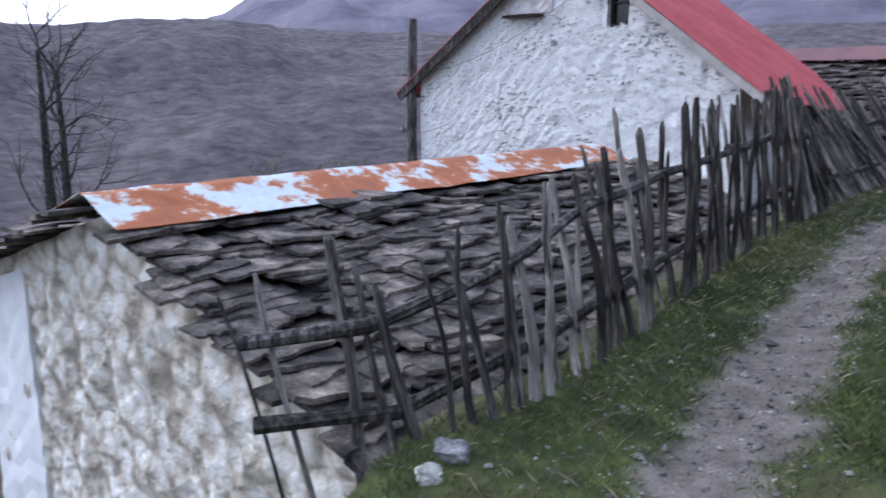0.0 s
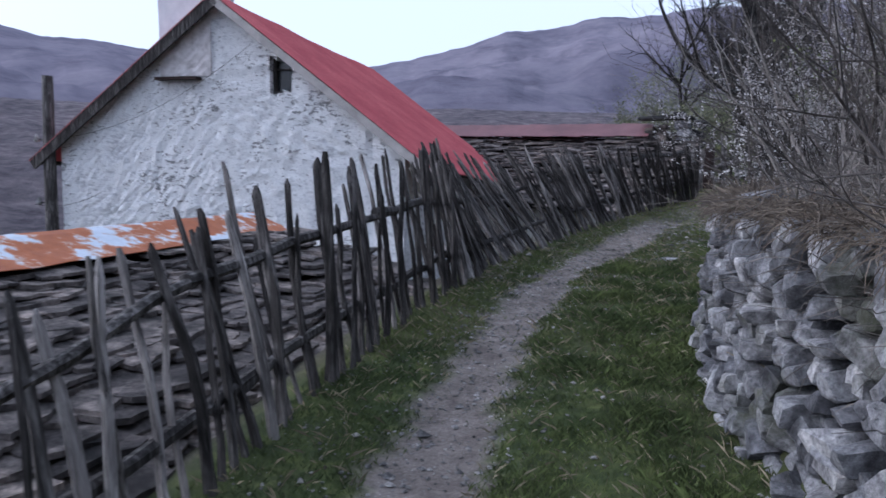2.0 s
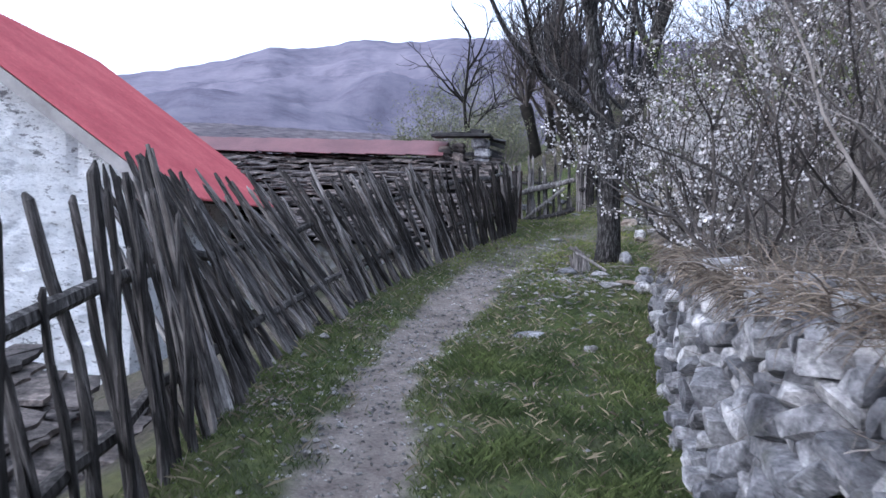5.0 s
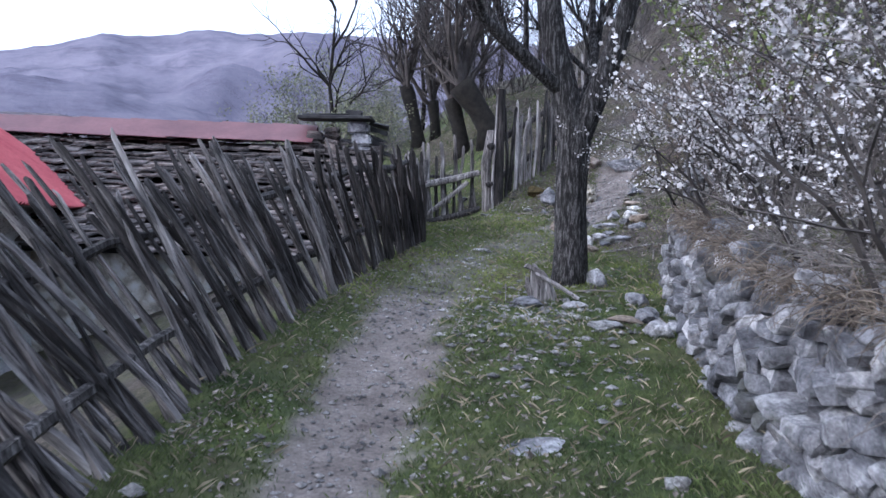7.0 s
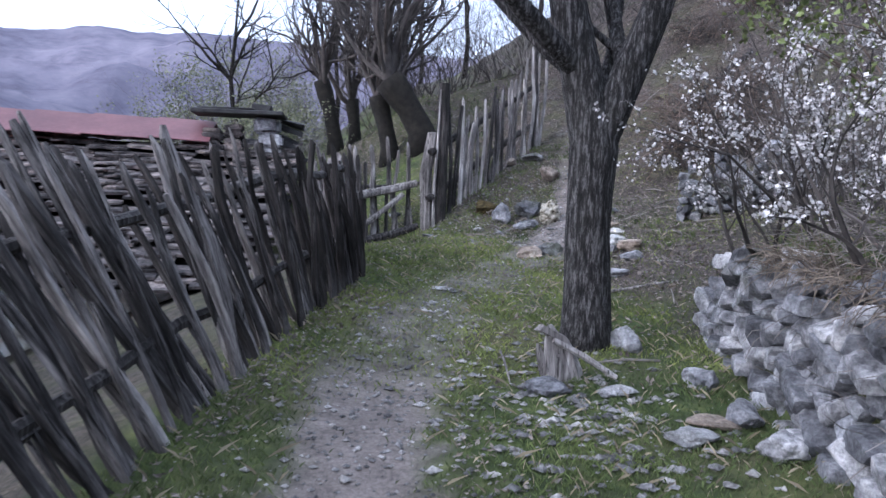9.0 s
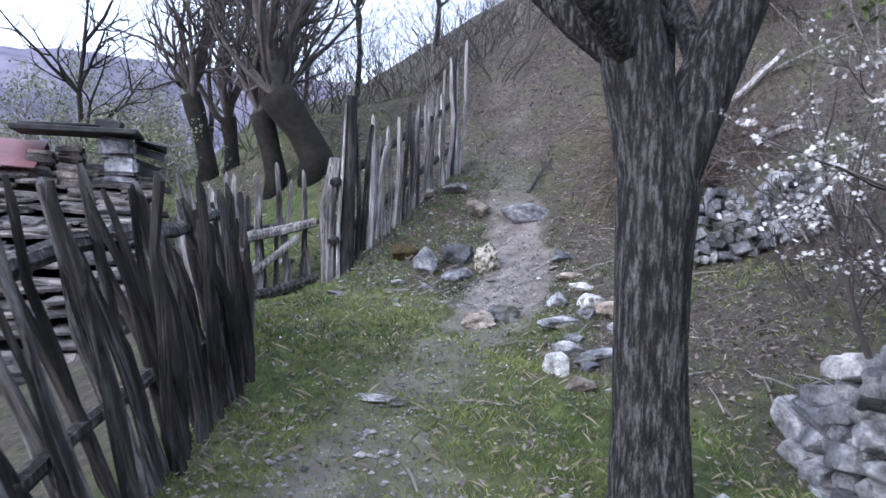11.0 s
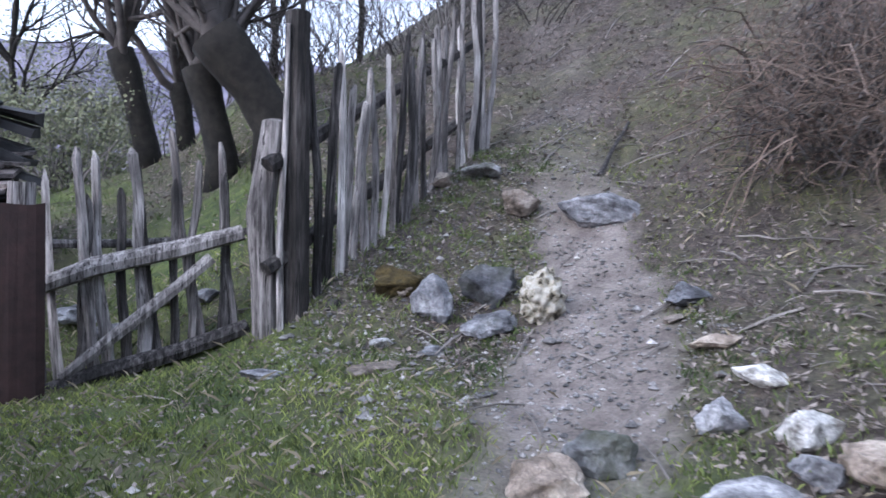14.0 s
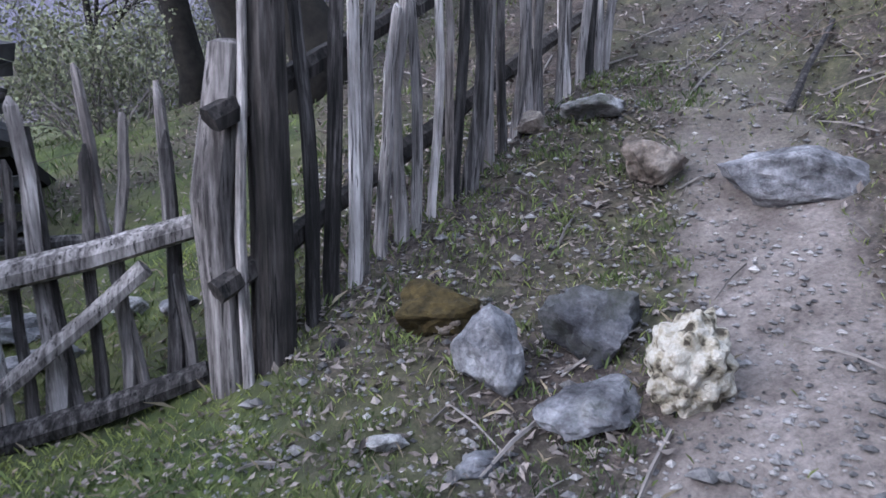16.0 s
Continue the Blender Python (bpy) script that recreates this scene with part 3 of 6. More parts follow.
def slate_house():
    rnd = random.Random(21)
    house = thing("slate_house", "low rubble house with a slate roof and rusted tin ridge", "house", (-3.1, -5.6, -3.0))
    inv = Matrix.Translation((3.1, 5.6, 3.0))
    yaw = 8.5
    along = Vector((-math.sin(radians(yaw)), math.cos(radians(yaw)), 0))
    side = Vector((along.y, -along.x, 0))
    apex = Vector((-3.1, -5.65, 0.36))
    L, half, drop = 7.0, 3.05, 0.98

    def place(ob):
        ob.matrix_local = inv @ ob.matrix_local
        return ob

    # gable towards the camera
    g0, g1 = apex - side * half, apex + side * half
    bm = bmesh.new()
    wall_quad(bm, (g0.x, g0.y), (g1.x, g1.y), -3.6, 0.2, 0.45, 0.07, 0.05, 1.0,
              top=lambda s: 0.33 - abs(s - half) / half * drop * (1.03 if s > half else 0.95))
    place(part("gable_wall", bm, M_RUBBLE, house, "cream limewashed rubble gable"))
    bm = bmesh.new()
    f1 = g1 + along * L
    wall_quad(bm, (g1.x, g1.y), (f1.x, f1.y), -3.0, -0.8, 0.4, 0.5, 0.03, 2.0)
    place(part("side_wall", bm, M_RUBBLE, house))
    bm = bmesh.new()
    b0, b1 = apex - side * half + along * L, apex + side * half + along * L
    wall_quad(bm, (b1.x, b1.y), (b0.x, b0.y), -3.2, 0.2, 0.4, 0.5, 0.03, 3.0, top=lambda s: 0.2 - abs(s - half) / half * drop)
    place(part("rear_wall", bm, M_RUBBLE, house))
    bm = bmesh.new()
    wall_quad(bm, (b0.x, b0.y), (g0.x, g0.y), -3.6, -0.8, 0.4, 0.5, 0.03, 4.0)
    place(part("back_wall", bm, M_RUBBLE, house))
    # corner strip of smooth plaster on the gable
    bm = bmesh.new()
    c0 = g0 + side * 0.0 - along * 0.03
    c1 = g0 + side * 1.35 - along * 0.03
    wall_quad(bm, (c0.x, c0.y), (c1.x, c1.y), -3.6, 0, 0.06, 0.2, 0.03, 6.0, top=lambda s: -0.75 + s / half * drop * 0.9)
    place(part("plaster_patch", bm, M_PLASTER, house, "bluish white smooth plaster"))
    # roof beds, painted near black as the shade under the slates
    for sgn, nm in ((1, "roof_bed"), (-1, "roof_bed")):
        down = side * sgn * half + Vector((0, 0, -drop))
        bm = bmesh.new()
        p = [apex + along * 0.4, apex + along * L, apex + along * L + down * 1.1, apex + along * 0.4 + down * 1.1]
        vs = [bm.verts.new(q) for q in p]
        bm.faces.new(vs)
        ext = bmesh.ops.extrude_face_region(bm, geom=list(bm.faces))
        bmesh.ops.translate(bm, verts=[q for q in ext["geom"] if isinstance(q, bmesh.types.BMVert)], vec=(0, 0, -0.07))
        bmesh.ops.recalc_face_normals(bm, faces=bm.faces)
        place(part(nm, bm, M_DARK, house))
    roof = new("roof")
    roof.parent = house
    roof.matrix_local = inv
    dn = side * half + Vector((0, 0, -drop))
    lay_slates(roof, SLATES, apex - along * 0.02 + Vector((0, 0, 0.02)), along, dn, L + 0.1, dn.length * 1.1, 0.115, rnd, 0.03, 0.07, 300, 0.12, 0.5)
    dn = -side * half + Vector((0, 0, -drop))
    lay_slates(roof, SLATES, apex - along * 0.2 + Vector((0, 0, 0.02)), along, dn, L + 0.3, dn.length * 1.12, 0.2, rnd, 0.03, 0.06, 40, 0.07)
    # bent tin sheets over the ridge
    x = -0.15
    while x < L:
        w = rnd.uniform(1.1, 1.5)
        bm = bmesh.new()
        nx, prof = 8, [(-0.75, -0.2), (-0.4, -0.1), (-0.1, -0.005), (0.0, 0.02), (0.1, 0.0), (0.35, -0.09), (0.62, -0.17)]
        rows = []
        for i in range(nx + 1):
            q = apex + along * (x + w * i / nx)
            row = []
            for u, z in prof:
                cut = 0.06 * n3(q.x * 2, q.y * 2, u) if abs(u) > 0.5 else 0
                row.append(bm.verts.new(q + side * (u * (0.92 + cut)) + Vector((0, 0, z * 1.05 + 0.13 + 0.015 * n3(q.x * 3, q.y * 3, u * 3)))))
            rows.append(row)
        for a, b in zip(rows, rows[1:]):
            for k in range(len(prof) - 1):
                bm.faces.new((a[k], b[k], b[k + 1], a[k + 1]))
        ext = bmesh.ops.extrude_face_region(bm, geom=list(bm.faces))
        bmesh.ops.translate(bm, verts=[g for g in ext["geom"] if isinstance(g, bmesh.types.BMVert)], vec=(0, 0, 0.006))
        bmesh.ops.recalc_face_normals(bm, faces=bm.faces)
        place(part("ridge_sheet", bm, M_TIN, house, "pale blue tin sheet streaked with orange rust"))
        x += w * 0.96
    return house


slate_house()


# ---- whitewashed house with a red tin roof ----
def white_house():
    rnd = random.Random(5)
    house = thing("white_house", "whitewashed stone house with a red corrugated tin roof", "house", (-9.1, 6.1, -3.2))
    inv = Matrix.Translation((9.1, -6.1, 3.2))
    yaw = 10.5
    along = Vector((-math.sin(radians(yaw)), math.cos(radians(yaw)), 0))
    side = Vector((along.y, -along.x, 0))
    apex = Vector((-9.12, 6.1, 4.6))
    half, drop, L = 4.2, 3.05, 8.6
    fall = 0.042

    def place(ob):
        ob.matrix_local = inv @ ob.matrix_local
        return ob

    g0, g1 = apex - side * half, apex + side * half
    bm = bmesh.new()
    hole = (5.38, 5.88, 2.62, 3.4)
    wall_quad(bm, (g0.x, g0.y), (g1.x, g1.y), -3.4, 4.5, 0.5, 0.14, 0.045, 3.0, hole,
              lambda s: apex.z - 0.08 - abs(s - half) / half * drop)
    place(part("gable_wall", bm, M_WHITEWASH, house, "whitewashed gable with bare stones showing"))
    for nm, p, q in (("side_wall", g1, g1 + along * L), ("back_wall", g0 + along * L, g0), ("rear_wall", g1 + along * L, g0 + along * L)):
        bm = bmesh.new()
        wall_quad(bm, (p.x, p.y), (q.x, q.y), -3.4, apex.z - drop - 0.1, 0.45, 0.5, 0.03, 4.0,
                  top=(lambda s: apex.z - 0.1 - fall * L - abs(s - half) / half * drop) if nm == "rear_wall"
                  else (lambda s: apex.z - drop - 0.1 - fall * s) if nm == "side_wall" else (lambda s: apex.z - drop - 0.1 - fall * (L - s)))
        place(part(nm, bm, M_WHITEWASH, house))
    # small gable window
    win = new("window")
    win.parent = house
    win.matrix_local = inv @ local(g0 + side * 5.63 + along * 0.2 + Vector((0, 0, -g0.z + 3.01)), yaw)
    fw, fh = 0.5, 0.78
    for nm, c, sz in (("frame", (0, 0, fh / 2 - 0.03), (fw, 0.08, 0.06)), ("frame", (0, 0, -fh / 2 + 0.03), (fw, 0.08, 0.06)),
                      ("frame", (-fw / 2 + 0.03, 0, 0), (0.06, 0.078, fh - 0.12)), ("frame", (fw / 2 - 0.03, 0, 0), (0.06, 0.078, fh - 0.12)),
                      ("frame", (0, 0, 0.12), (fw - 0.12, 0.05, 0.035))):
        bm = bmesh.new()
        box(bm, c, sz)
        part(nm, bm, M_PALE, win, "dark wooden window frame")
    bm = bmesh.new()
    box(bm, (0, 0.05, 0), (fw - 0.1, 0.01, fh - 0.1))
    part("pane", bm, M_GLASS, win)
    # Black sheet behind the pane stands in for the unlit room.
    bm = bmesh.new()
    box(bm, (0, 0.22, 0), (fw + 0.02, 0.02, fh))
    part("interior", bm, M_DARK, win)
    # corrugated roof slopes
    for sgn in (1, -1):
        bm = bmesh.new()
        down = (side * sgn * half + Vector((0, 0, -drop))).normalized()
        ln = math.hypot(half, drop) * 1.155
        up = along.cross(down)
        up = up if up.z > 0 else -up
        n = int((L + 0.5) / 0.035)
        prev = None
        for i in range(n + 1):
            s = -0.28 + i * 0.035
            z = 0.03 * math.sin(i * 6.2832 / 4) + 0.05 + 0.03 * n3(s * 0.6, 0, 4)
            row = []
            for k in range(5):
                q = apex + along * s + down * (ln * k / 4) + up * (z + 0.02 * n3(s * 0.8, k * 1.0, 8)) + Vector((0, 0, -0.05 * math.sin(math.pi * i / n) - fall * max(0.0, s)))
                row.append(bm.verts.new(q))
            if prev:
                for k in range(4):
                    bm.faces.new((prev[k], row[k], row[k + 1], prev[k + 1]))
            prev = row
        ext = bmesh.ops.extrude_face_region(bm, geom=list(bm.faces))
        bmesh.ops.translate(bm, verts=[g for g in ext["geom"] if isinstance(g, bmesh.types.BMVert)], vec=-up * 0.008)
        bmesh.ops.recalc_face_normals(bm, faces=bm.faces)
        place(part("roof_slope", bm, M_RED, house, "red painted corrugated tin"))
        # rake board and rafters' ends
        bm = bmesh.new()
        p0, p1 = apex - along * 0.24 + up * -0.06, apex - along * 0.24 + down * ln + up * -0.06
        rot = Matrix((down, along, up)).transposed()
        box(bm, (p0 + p1) / 2, (ln, 0.05, 0.16 if sgn > 0 else 0.26), rot)
        place(part("rake_board", bm, M_PALE if sgn < 0 else M_RAKE, house))
        bm = bmesh.new()
        box(bm, apex + along * (L / 2) + down * ln * 0.985 - up * 0.06 - Vector((0, 0, fall * L / 2)), (0.04, L + 0.3, 0.1), Matrix((down, (along - Vector((0, 0, fall))).normalized(), up)).transposed())
        place(part("eave_board", bm, M_PALE, house))
    # iron ledge on the gable
    bm = bmesh.new()
    box(bm, g0 + side * 3.24 - along * 0.12 + Vector((0, 0, 2.94 - g0.z)), (1.02, 0.22, 0.06), Matrix.Rotation(radians(yaw + 1), 3, "Z"), 0.01)
    place(part("ledge", bm, M_RUST_PLATE, house, "short rusty ledge"))
    # pinkish plaster left under the gable's peak
    bm = bmesh.new()
    c0, c1 = g0 + side * 2.75 - along * 0.035, g0 + side * 4.0 - along * 0.035
    wall_quad(bm, (c0.x, c0.y), (c1.x, c1.y), 3.0, 4.4, 0.05, 0.12, 0.04, 9.0, top=lambda s: min(4.2, apex.z - 0.16 - (1.45 - s) / half * drop))
    place(part("plaster_patch", bm, M_PINK, house, "pinkish bare plaster"))
    # chimney behind the ridge
    ch = new("chimney")
    ch.parent = house
    ch.matrix_local = inv @ local(apex + along * 1.9 - side * 1.85, yaw)
    bm = bmesh.new()
    box(bm, (0, 0, -0.4), (1.45, 1.0, 2.4), None, 0.03)
    bmesh.ops.bevel(bm, geom=list(bm.edges), offset=0.04, segments=2, affect="EDGES")
    part("chimney_body", bm, M_PLASTER, ch, "white plastered stack")
    for dx in (-0.5, 0, 0.5):
        bm = bmesh.new()
        box(bm, (dx, -0.4, 0.88), (0.14, 0.14, 0.24), None, 0.02)
        part("cap_support", bm, M_SLATE, ch)
    bm = bmesh.new()
    prev = None
    for i in range(9):
        u = -1.0 + 2.0 * i / 8
        z = 0.98 + 0.2 * (1 - abs(u)) ** 1.3 + 0.1 * smooth(0.8, 1.0, abs(u))
        row = [bm.verts.new((u * 1.05, v * (0.85 + 0.06 * n3(u * 3, v, 2)), z + 0.03 * n3(u * 4, v * 4, 1))) for v in (-1, -0.3, 0.3, 1)]
        if prev:
            for k in range(3):
                bm.faces.new((prev[k], row[k], row[k + 1], prev[k + 1]))
        prev = row
    ext = bmesh.ops.extrude_face_region(bm, geom=list(bm.faces))
    bmesh.ops.translate(bm, verts=[g for g in ext["geom"] if isinstance(g, bmesh.types.BMVert)], vec=(0, 0, 0.09))
    bmesh.ops.recalc_face_normals(bm, faces=bm.faces)
    part("cap", bm, M_CAP, ch, "dark slate chimney cap")
    bm = bmesh.new()
    box(bm, (0.1, 0, 1.4), (0.36, 0.3, 0.42), None, 0.04)
    part("cap_stone", bm, M_PLASTER, ch)
    return house


def glass_material():
    s = Nodes("dusty_window_glass")
    s.b.inputs["Base Color"].default_value = (0.06, 0.065, 0.07, 1)
    s.b.inputs["Roughness"].default_value = 0.15
    s.b.inputs["Transmission Weight"].default_value = 0.6
    return s.mat


M_GLASS = glass_material()
M_PINK = plain_noise("pinkish_plaster", (0.42, 0.39, 0.39), (0.72, 0.69, 0.69), 7.0)
M_RAKE = plain_noise("weathered_rake_board", (0.3, 0.28, 0.27), (0.5, 0.47, 0.45), 3.0)
M_CAP = plain_noise("dark_cap_slate", (0.02, 0.02, 0.021), (0.06, 0.058, 0.057), 6.0)
white_house()


# ---- slate house with a red ridge beyond the fence ----
def far_slate_house():
    rnd = random.Random(11)
    house = thing("stone_house", "stone house with a thick slate roof and faded red ridge sheets", "house", (-5, 16.4, -1.0))
    inv = Matrix.Translation((5, -16.4, 1.0))
    yaw = 88.0
    along = Vector((-math.sin(radians(yaw)), math.cos(radians(yaw)), 0))
    side = Vector((along.y, -along.x, 0))
    if side.y > 0:
        side = -side
    ridge = Vector((-0.75, 16.5, 2.15))
    L, half, drop = 11.0, 4.4, 1.9

    def place(ob):
        ob.matrix_local = inv @ ob.matrix_local
        return ob

    for nm, p, q in (("verge_wall", ridge + side * half * 0.9 + along * 0.3, ridge - side * half * 0.9 + along * 0.3),
                     ("front_wall", ridge + side * half * 0.9 + along * L, ridge + side * half * 0.9 + along * 0.75),
                     ("rear_wall", ridge - side * half * 0.9 + along * 0.75, ridge - side * half * 0.9 + along * L)):
        bm = bmesh.new()
        h2 = half * 0.9
        wall_quad(bm, (p.x, p.y), (q.x, q.y), -2.2, ridge.z - drop - 0.1, 0.45, 0.4, 0.03, 5.0,
                  top=(lambda s: ridge.z - 0.15 - abs(s - h2) / half * drop) if nm == "verge_wall" else None)
        place(part(nm, bm, M_RUBBLE, house))
    # Roof beds: shade between the slates is put into their near-black colour.
    for sgn in (1, -1):
        down = side * sgn * half + Vector((0, 0, -drop))
        bm = bmesh.new()
        vs = [bm.verts.new(q) for q in (ridge, ridge + along * L, ridge + along * L + down, ridge + down)]
        bm.faces.new(vs)
        ext = bmesh.ops.extrude_face_region(bm, geom=list(bm.faces))
        bmesh.ops.translate(bm, verts=[q for q in ext["geom"] if isinstance(q, bmesh.types.BMVert)], vec=(0, 0, -0.12))
        bmesh.ops.recalc_face_normals(bm, faces=bm.faces)
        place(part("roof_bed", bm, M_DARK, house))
    roof = new("roof")
    roof.parent = house
    roof.matrix_local = inv
    dn = side * half + Vector((0, 0, -drop))
    lay_slates(roof, SLATES, ridge + Vector((0, 0, 0.06)), along, dn, 9.0, dn.length * 1.05, 0.15, rnd, 0.06, 0.12, 300, 0.14)
    # ridge sheets
    x = 1.25
    while x < L:
        w = rnd.uniform(0.9, 1.3)
        bm = bmesh.new()
        a, b = ridge + along * x, ridge + along * (x + w)
        prof = [(-0.6, 0.1), (0.0, 0.42), (0.75, 0.02)]
        rows = [[bm.verts.new(q + side * u + Vector((0, 0, z + 0.02 * n3(q.x, u, 3) + (0.025 if q is b else 0)))) for u, z in prof] for q in (a, b)]
        for k in range(2):
            bm.faces.new((rows[0][k], rows[1][k], rows[1][k + 1], rows[0][k + 1]))
        ext = bmesh.ops.extrude_face_region(bm, geom=list(bm.faces))
        bmesh.ops.translate(bm, verts=[g for g in ext["geom"] if isinstance(g, bmesh.types.BMVert)], vec=(0, 0, 0.012))
        bmesh.ops.recalc_face_normals(bm, faces=bm.faces)
        place(part("ridge_sheet", bm, M_RED_DARK, house, "faded dark red tin sheet"))
        x += w * 0.98
    # chimney of stacked stones under a slate lid
    ch = new("chimney")
    ch.parent = house
    ch.matrix_local = inv @ local((-1.25, 16.1, 1.95), -4) @ Matrix.Scale(0.78, 4)
    for dx, w, th, n, mat in ((0.25, 0.5, 0.3, 3, M_ROCK), (-0.5, 0.46, 0.15, 5, M_SLATE), (-0.95, 0.4, 0.12, 5, M_SLATE)):
        z = 0.0
        for k in range(n):
            bm = bmesh.new()
            h = th * rnd.uniform(0.85, 1.15)
            box(bm, (dx + rnd.uniform(-0.05, 0.05), rnd.uniform(-0.04, 0.04), z + h / 2), (w * rnd.uniform(0.85, 1.15), 0.5, h * 0.97), Matrix.Rotation(rnd.uniform(-0.12, 0.12), 3, "Y"), 0.03, rnd)
            bmesh.ops.bevel(bm, geom=list(bm.edges), offset=min(0.06, h * 0.3), segments=2, affect="EDGES")
            part("chimney_stone", bm, mat, ch, "pale chimney stone" if mat is M_ROCK else "dark flat chimney stone")
            z += h
    for dx, dz, w, d, th in ((-0.4, 0.95, 1.95, 0.85, 0.07), (-0.65, 1.01, 1.2, 0.7, 0.05), (0.05, 1.09, 0.42, 0.35, 0.16)):
        bm = bmesh.new()
        box(bm, (dx, 0, dz), (w, d, th), Matrix.Rotation(rnd.uniform(-0.04, 0.04), 3, "Y"), 0.03, rnd)
        bmesh.ops.bevel(bm, geom=list(bm.edges), offset=0.02, segments=1, affect="EDGES")
        part("cap_slate", bm, M_CAP, ch, "dark slate chimney lid")
    # dark slates jutting from the wall's corner under the chimney
    z = 2.62
    while z > 0.5:
        bm = bmesh.new()
        box(bm, (-0.78 + rnd.uniform(0.0, 0.16), 16.4 + rnd.uniform(-0.05, 0.05), z), (0.42, 0.4, 0.07), Matrix.Rotation(rnd.uniform(-0.1, 0.45), 3, "Y"), 0.04, rnd)
        place(part("drip_slate", bm, M_CAP, house, "dark jutting slate"))
        z -= rnd.uniform(0.1, 0.2)
    return house


far_slate_house()


# ---- utility pole beside the white house ----
def utility_pole():
    p = thing("utility_pole", "dark wooden utility pole with white insulators", "pole", (-13.5, 5.2, -3.0))
    bm = bmesh.new()
    tube(bm, [(0, 0, -0.3), (0.02, 0, 2), (0, 0, 4), (0.03, 0, 6.05)], [0.16, 0.15, 0.14, 0.12], 10, 0.05)
    part("shaft", bm, M_PALE, p, smooth_faces=True)
    for z in (3.15, 4.6, 4.05):
        bm = bmesh.new()
        tube(bm, [(-0.28, -0.1, z), (-0.1, -0.05, z)], [0.02, 0.02], 6)
        part("bracket", bm, M_CAP, p)
        bm = bmesh.new()
        tube(bm, [(-0.28, -0.1, z - 0.06), (-0.28, -0.1, z), (-0.28, -0.1, z + 0.05), (-0.28, -0.1, z + 0.12)], [0.05, 0.075, 0.05, 0.03], 8)
        part("insulator", bm, M_ROCK_WHITE, p, "white porcelain insulator")
    return p


utility_pole()


# ---- tools for thin things ----
class Raw:
    """Collects many thin tubes, leaves and blades into one mesh."""

    def __init__(self):
        self.v, self.f = [], []

    def tube(self, pts, radii, sides=3, rnd=R):
        base = len(self.v)
        ph = rnd.uniform(0, 6.28)
        n = len(pts)
        for i in range(n):
            p = pts[i]
            d = (pts[min(i + 1, n - 1)] - pts[max(i - 1, 0)])
            if d.length < 1e-6:
                d = Vector((0, 0, 1))
            d.normalize()
            u = d.cross(Vector((0.3, 0.9, 0.1)))
            if u.length < 0.05:
                u = d.cross(Vector((1, 0, 0)))
            u.normalize()
            w = d.cross(u)
            for k in range(sides):
                a = ph + 6.2832 * k / sides
                q = p + (u * math.cos(a) + w * math.sin(a)) * radii[i]
                self.v.append((q.x, q.y, q.z))
        for i in range(n - 1):
            for k in range(sides):
                a, b = base + i * sides + k, base + i * sides + (k + 1) % sides
                self.f.append((a, b, b + sides, a + sides))

    def leaf(self, p, size, rnd=R, lift=None, slim=0.6):
        d = Vector([rnd.gauss(0, 1) for _ in range(3)])
        if lift is not None:
            d.z *= lift
        d.normalize()
        u = d.cross(Vector([rnd.gauss(0, 1) for _ in range(3)])).normalized()
        if lift is not None:
            u.z *= lift
        i = len(self.v)
        a, b = d * size * 0.5, u * size * 0.5 * slim
        c = d.cross(u) * size * 0.15
        for q in (p - a, p + b + c, p + a, p - b + c):
            self.v.append((q.x, q.y, q.z))
        self.f.append((i, i + 1, i + 2, i + 3))

    def flower(self, p, size, rnd=R):
        """A small cupped blossom of five petals."""
        d = Vector([rnd.gauss(0, 1) for _ in range(3)]).normalized()
        u = d.cross(Vector([rnd.gauss(0, 1) for _ in range(3)])).normalized()
        w = d.cross(u)
        i = len(self.v)
        for k in range(10):
            r = size * (0.5 if k % 2 == 0 else 0.3)
            a = 0.6283 * k
            q = p + (u * math.cos(a) + w * math.sin(a)) * r + d * r * 0.3
            self.v.append((q.x, q.y, q.z))
        self.v.append((p.x, p.y, p.z))
        self.f += [(i + k, i + (k + 1) % 10, i + 10) for k in range(10)]

    def blade(self, p, h, w, rnd=R, lean=0.5):
        a = rnd.uniform(0, 6.2832)
        dx, dy = math.cos(a), math.sin(a)
        b = rnd.uniform(0, 6.2832)
        ox, oy = math.cos(b) * lean * h * rnd.random(), math.sin(b) * lean * h * rnd.random()
        i = len(self.v)
        self.v += [(p[0] - dx * w, p[1] - dy * w, p[2] - 0.006), (p[0] + dx * w, p[1] + dy * w, p[2] - 0.006),
                   (p[0] + dx * w * 0.7 + ox * 0.4, p[1] + dy * w * 0.7 + oy * 0.4, p[2] + h * 0.6),
                   (p[0] + ox, p[1] + oy, p[2] + h)]
        self.f += [(i, i + 1, i + 2), (i, i + 2, i + 3)]

    def mesh(self, name, material):
        return raw_mesh(name, self.v, self.f, material)


def bent(p, d, length, n, rnd, curl=0.25, rise=0.0):
    """Points along a wandering line from p."""
    pts = [p.copy()]
    d = d.normalized()
    for _ in range(n):
        d = (d + Vector([rnd.gauss(0, curl) for _ in range(3)]) + Vector((0, 0, rise))).normalized()
        pts.append(pts[-1] + d * (length / n))
    return pts, d


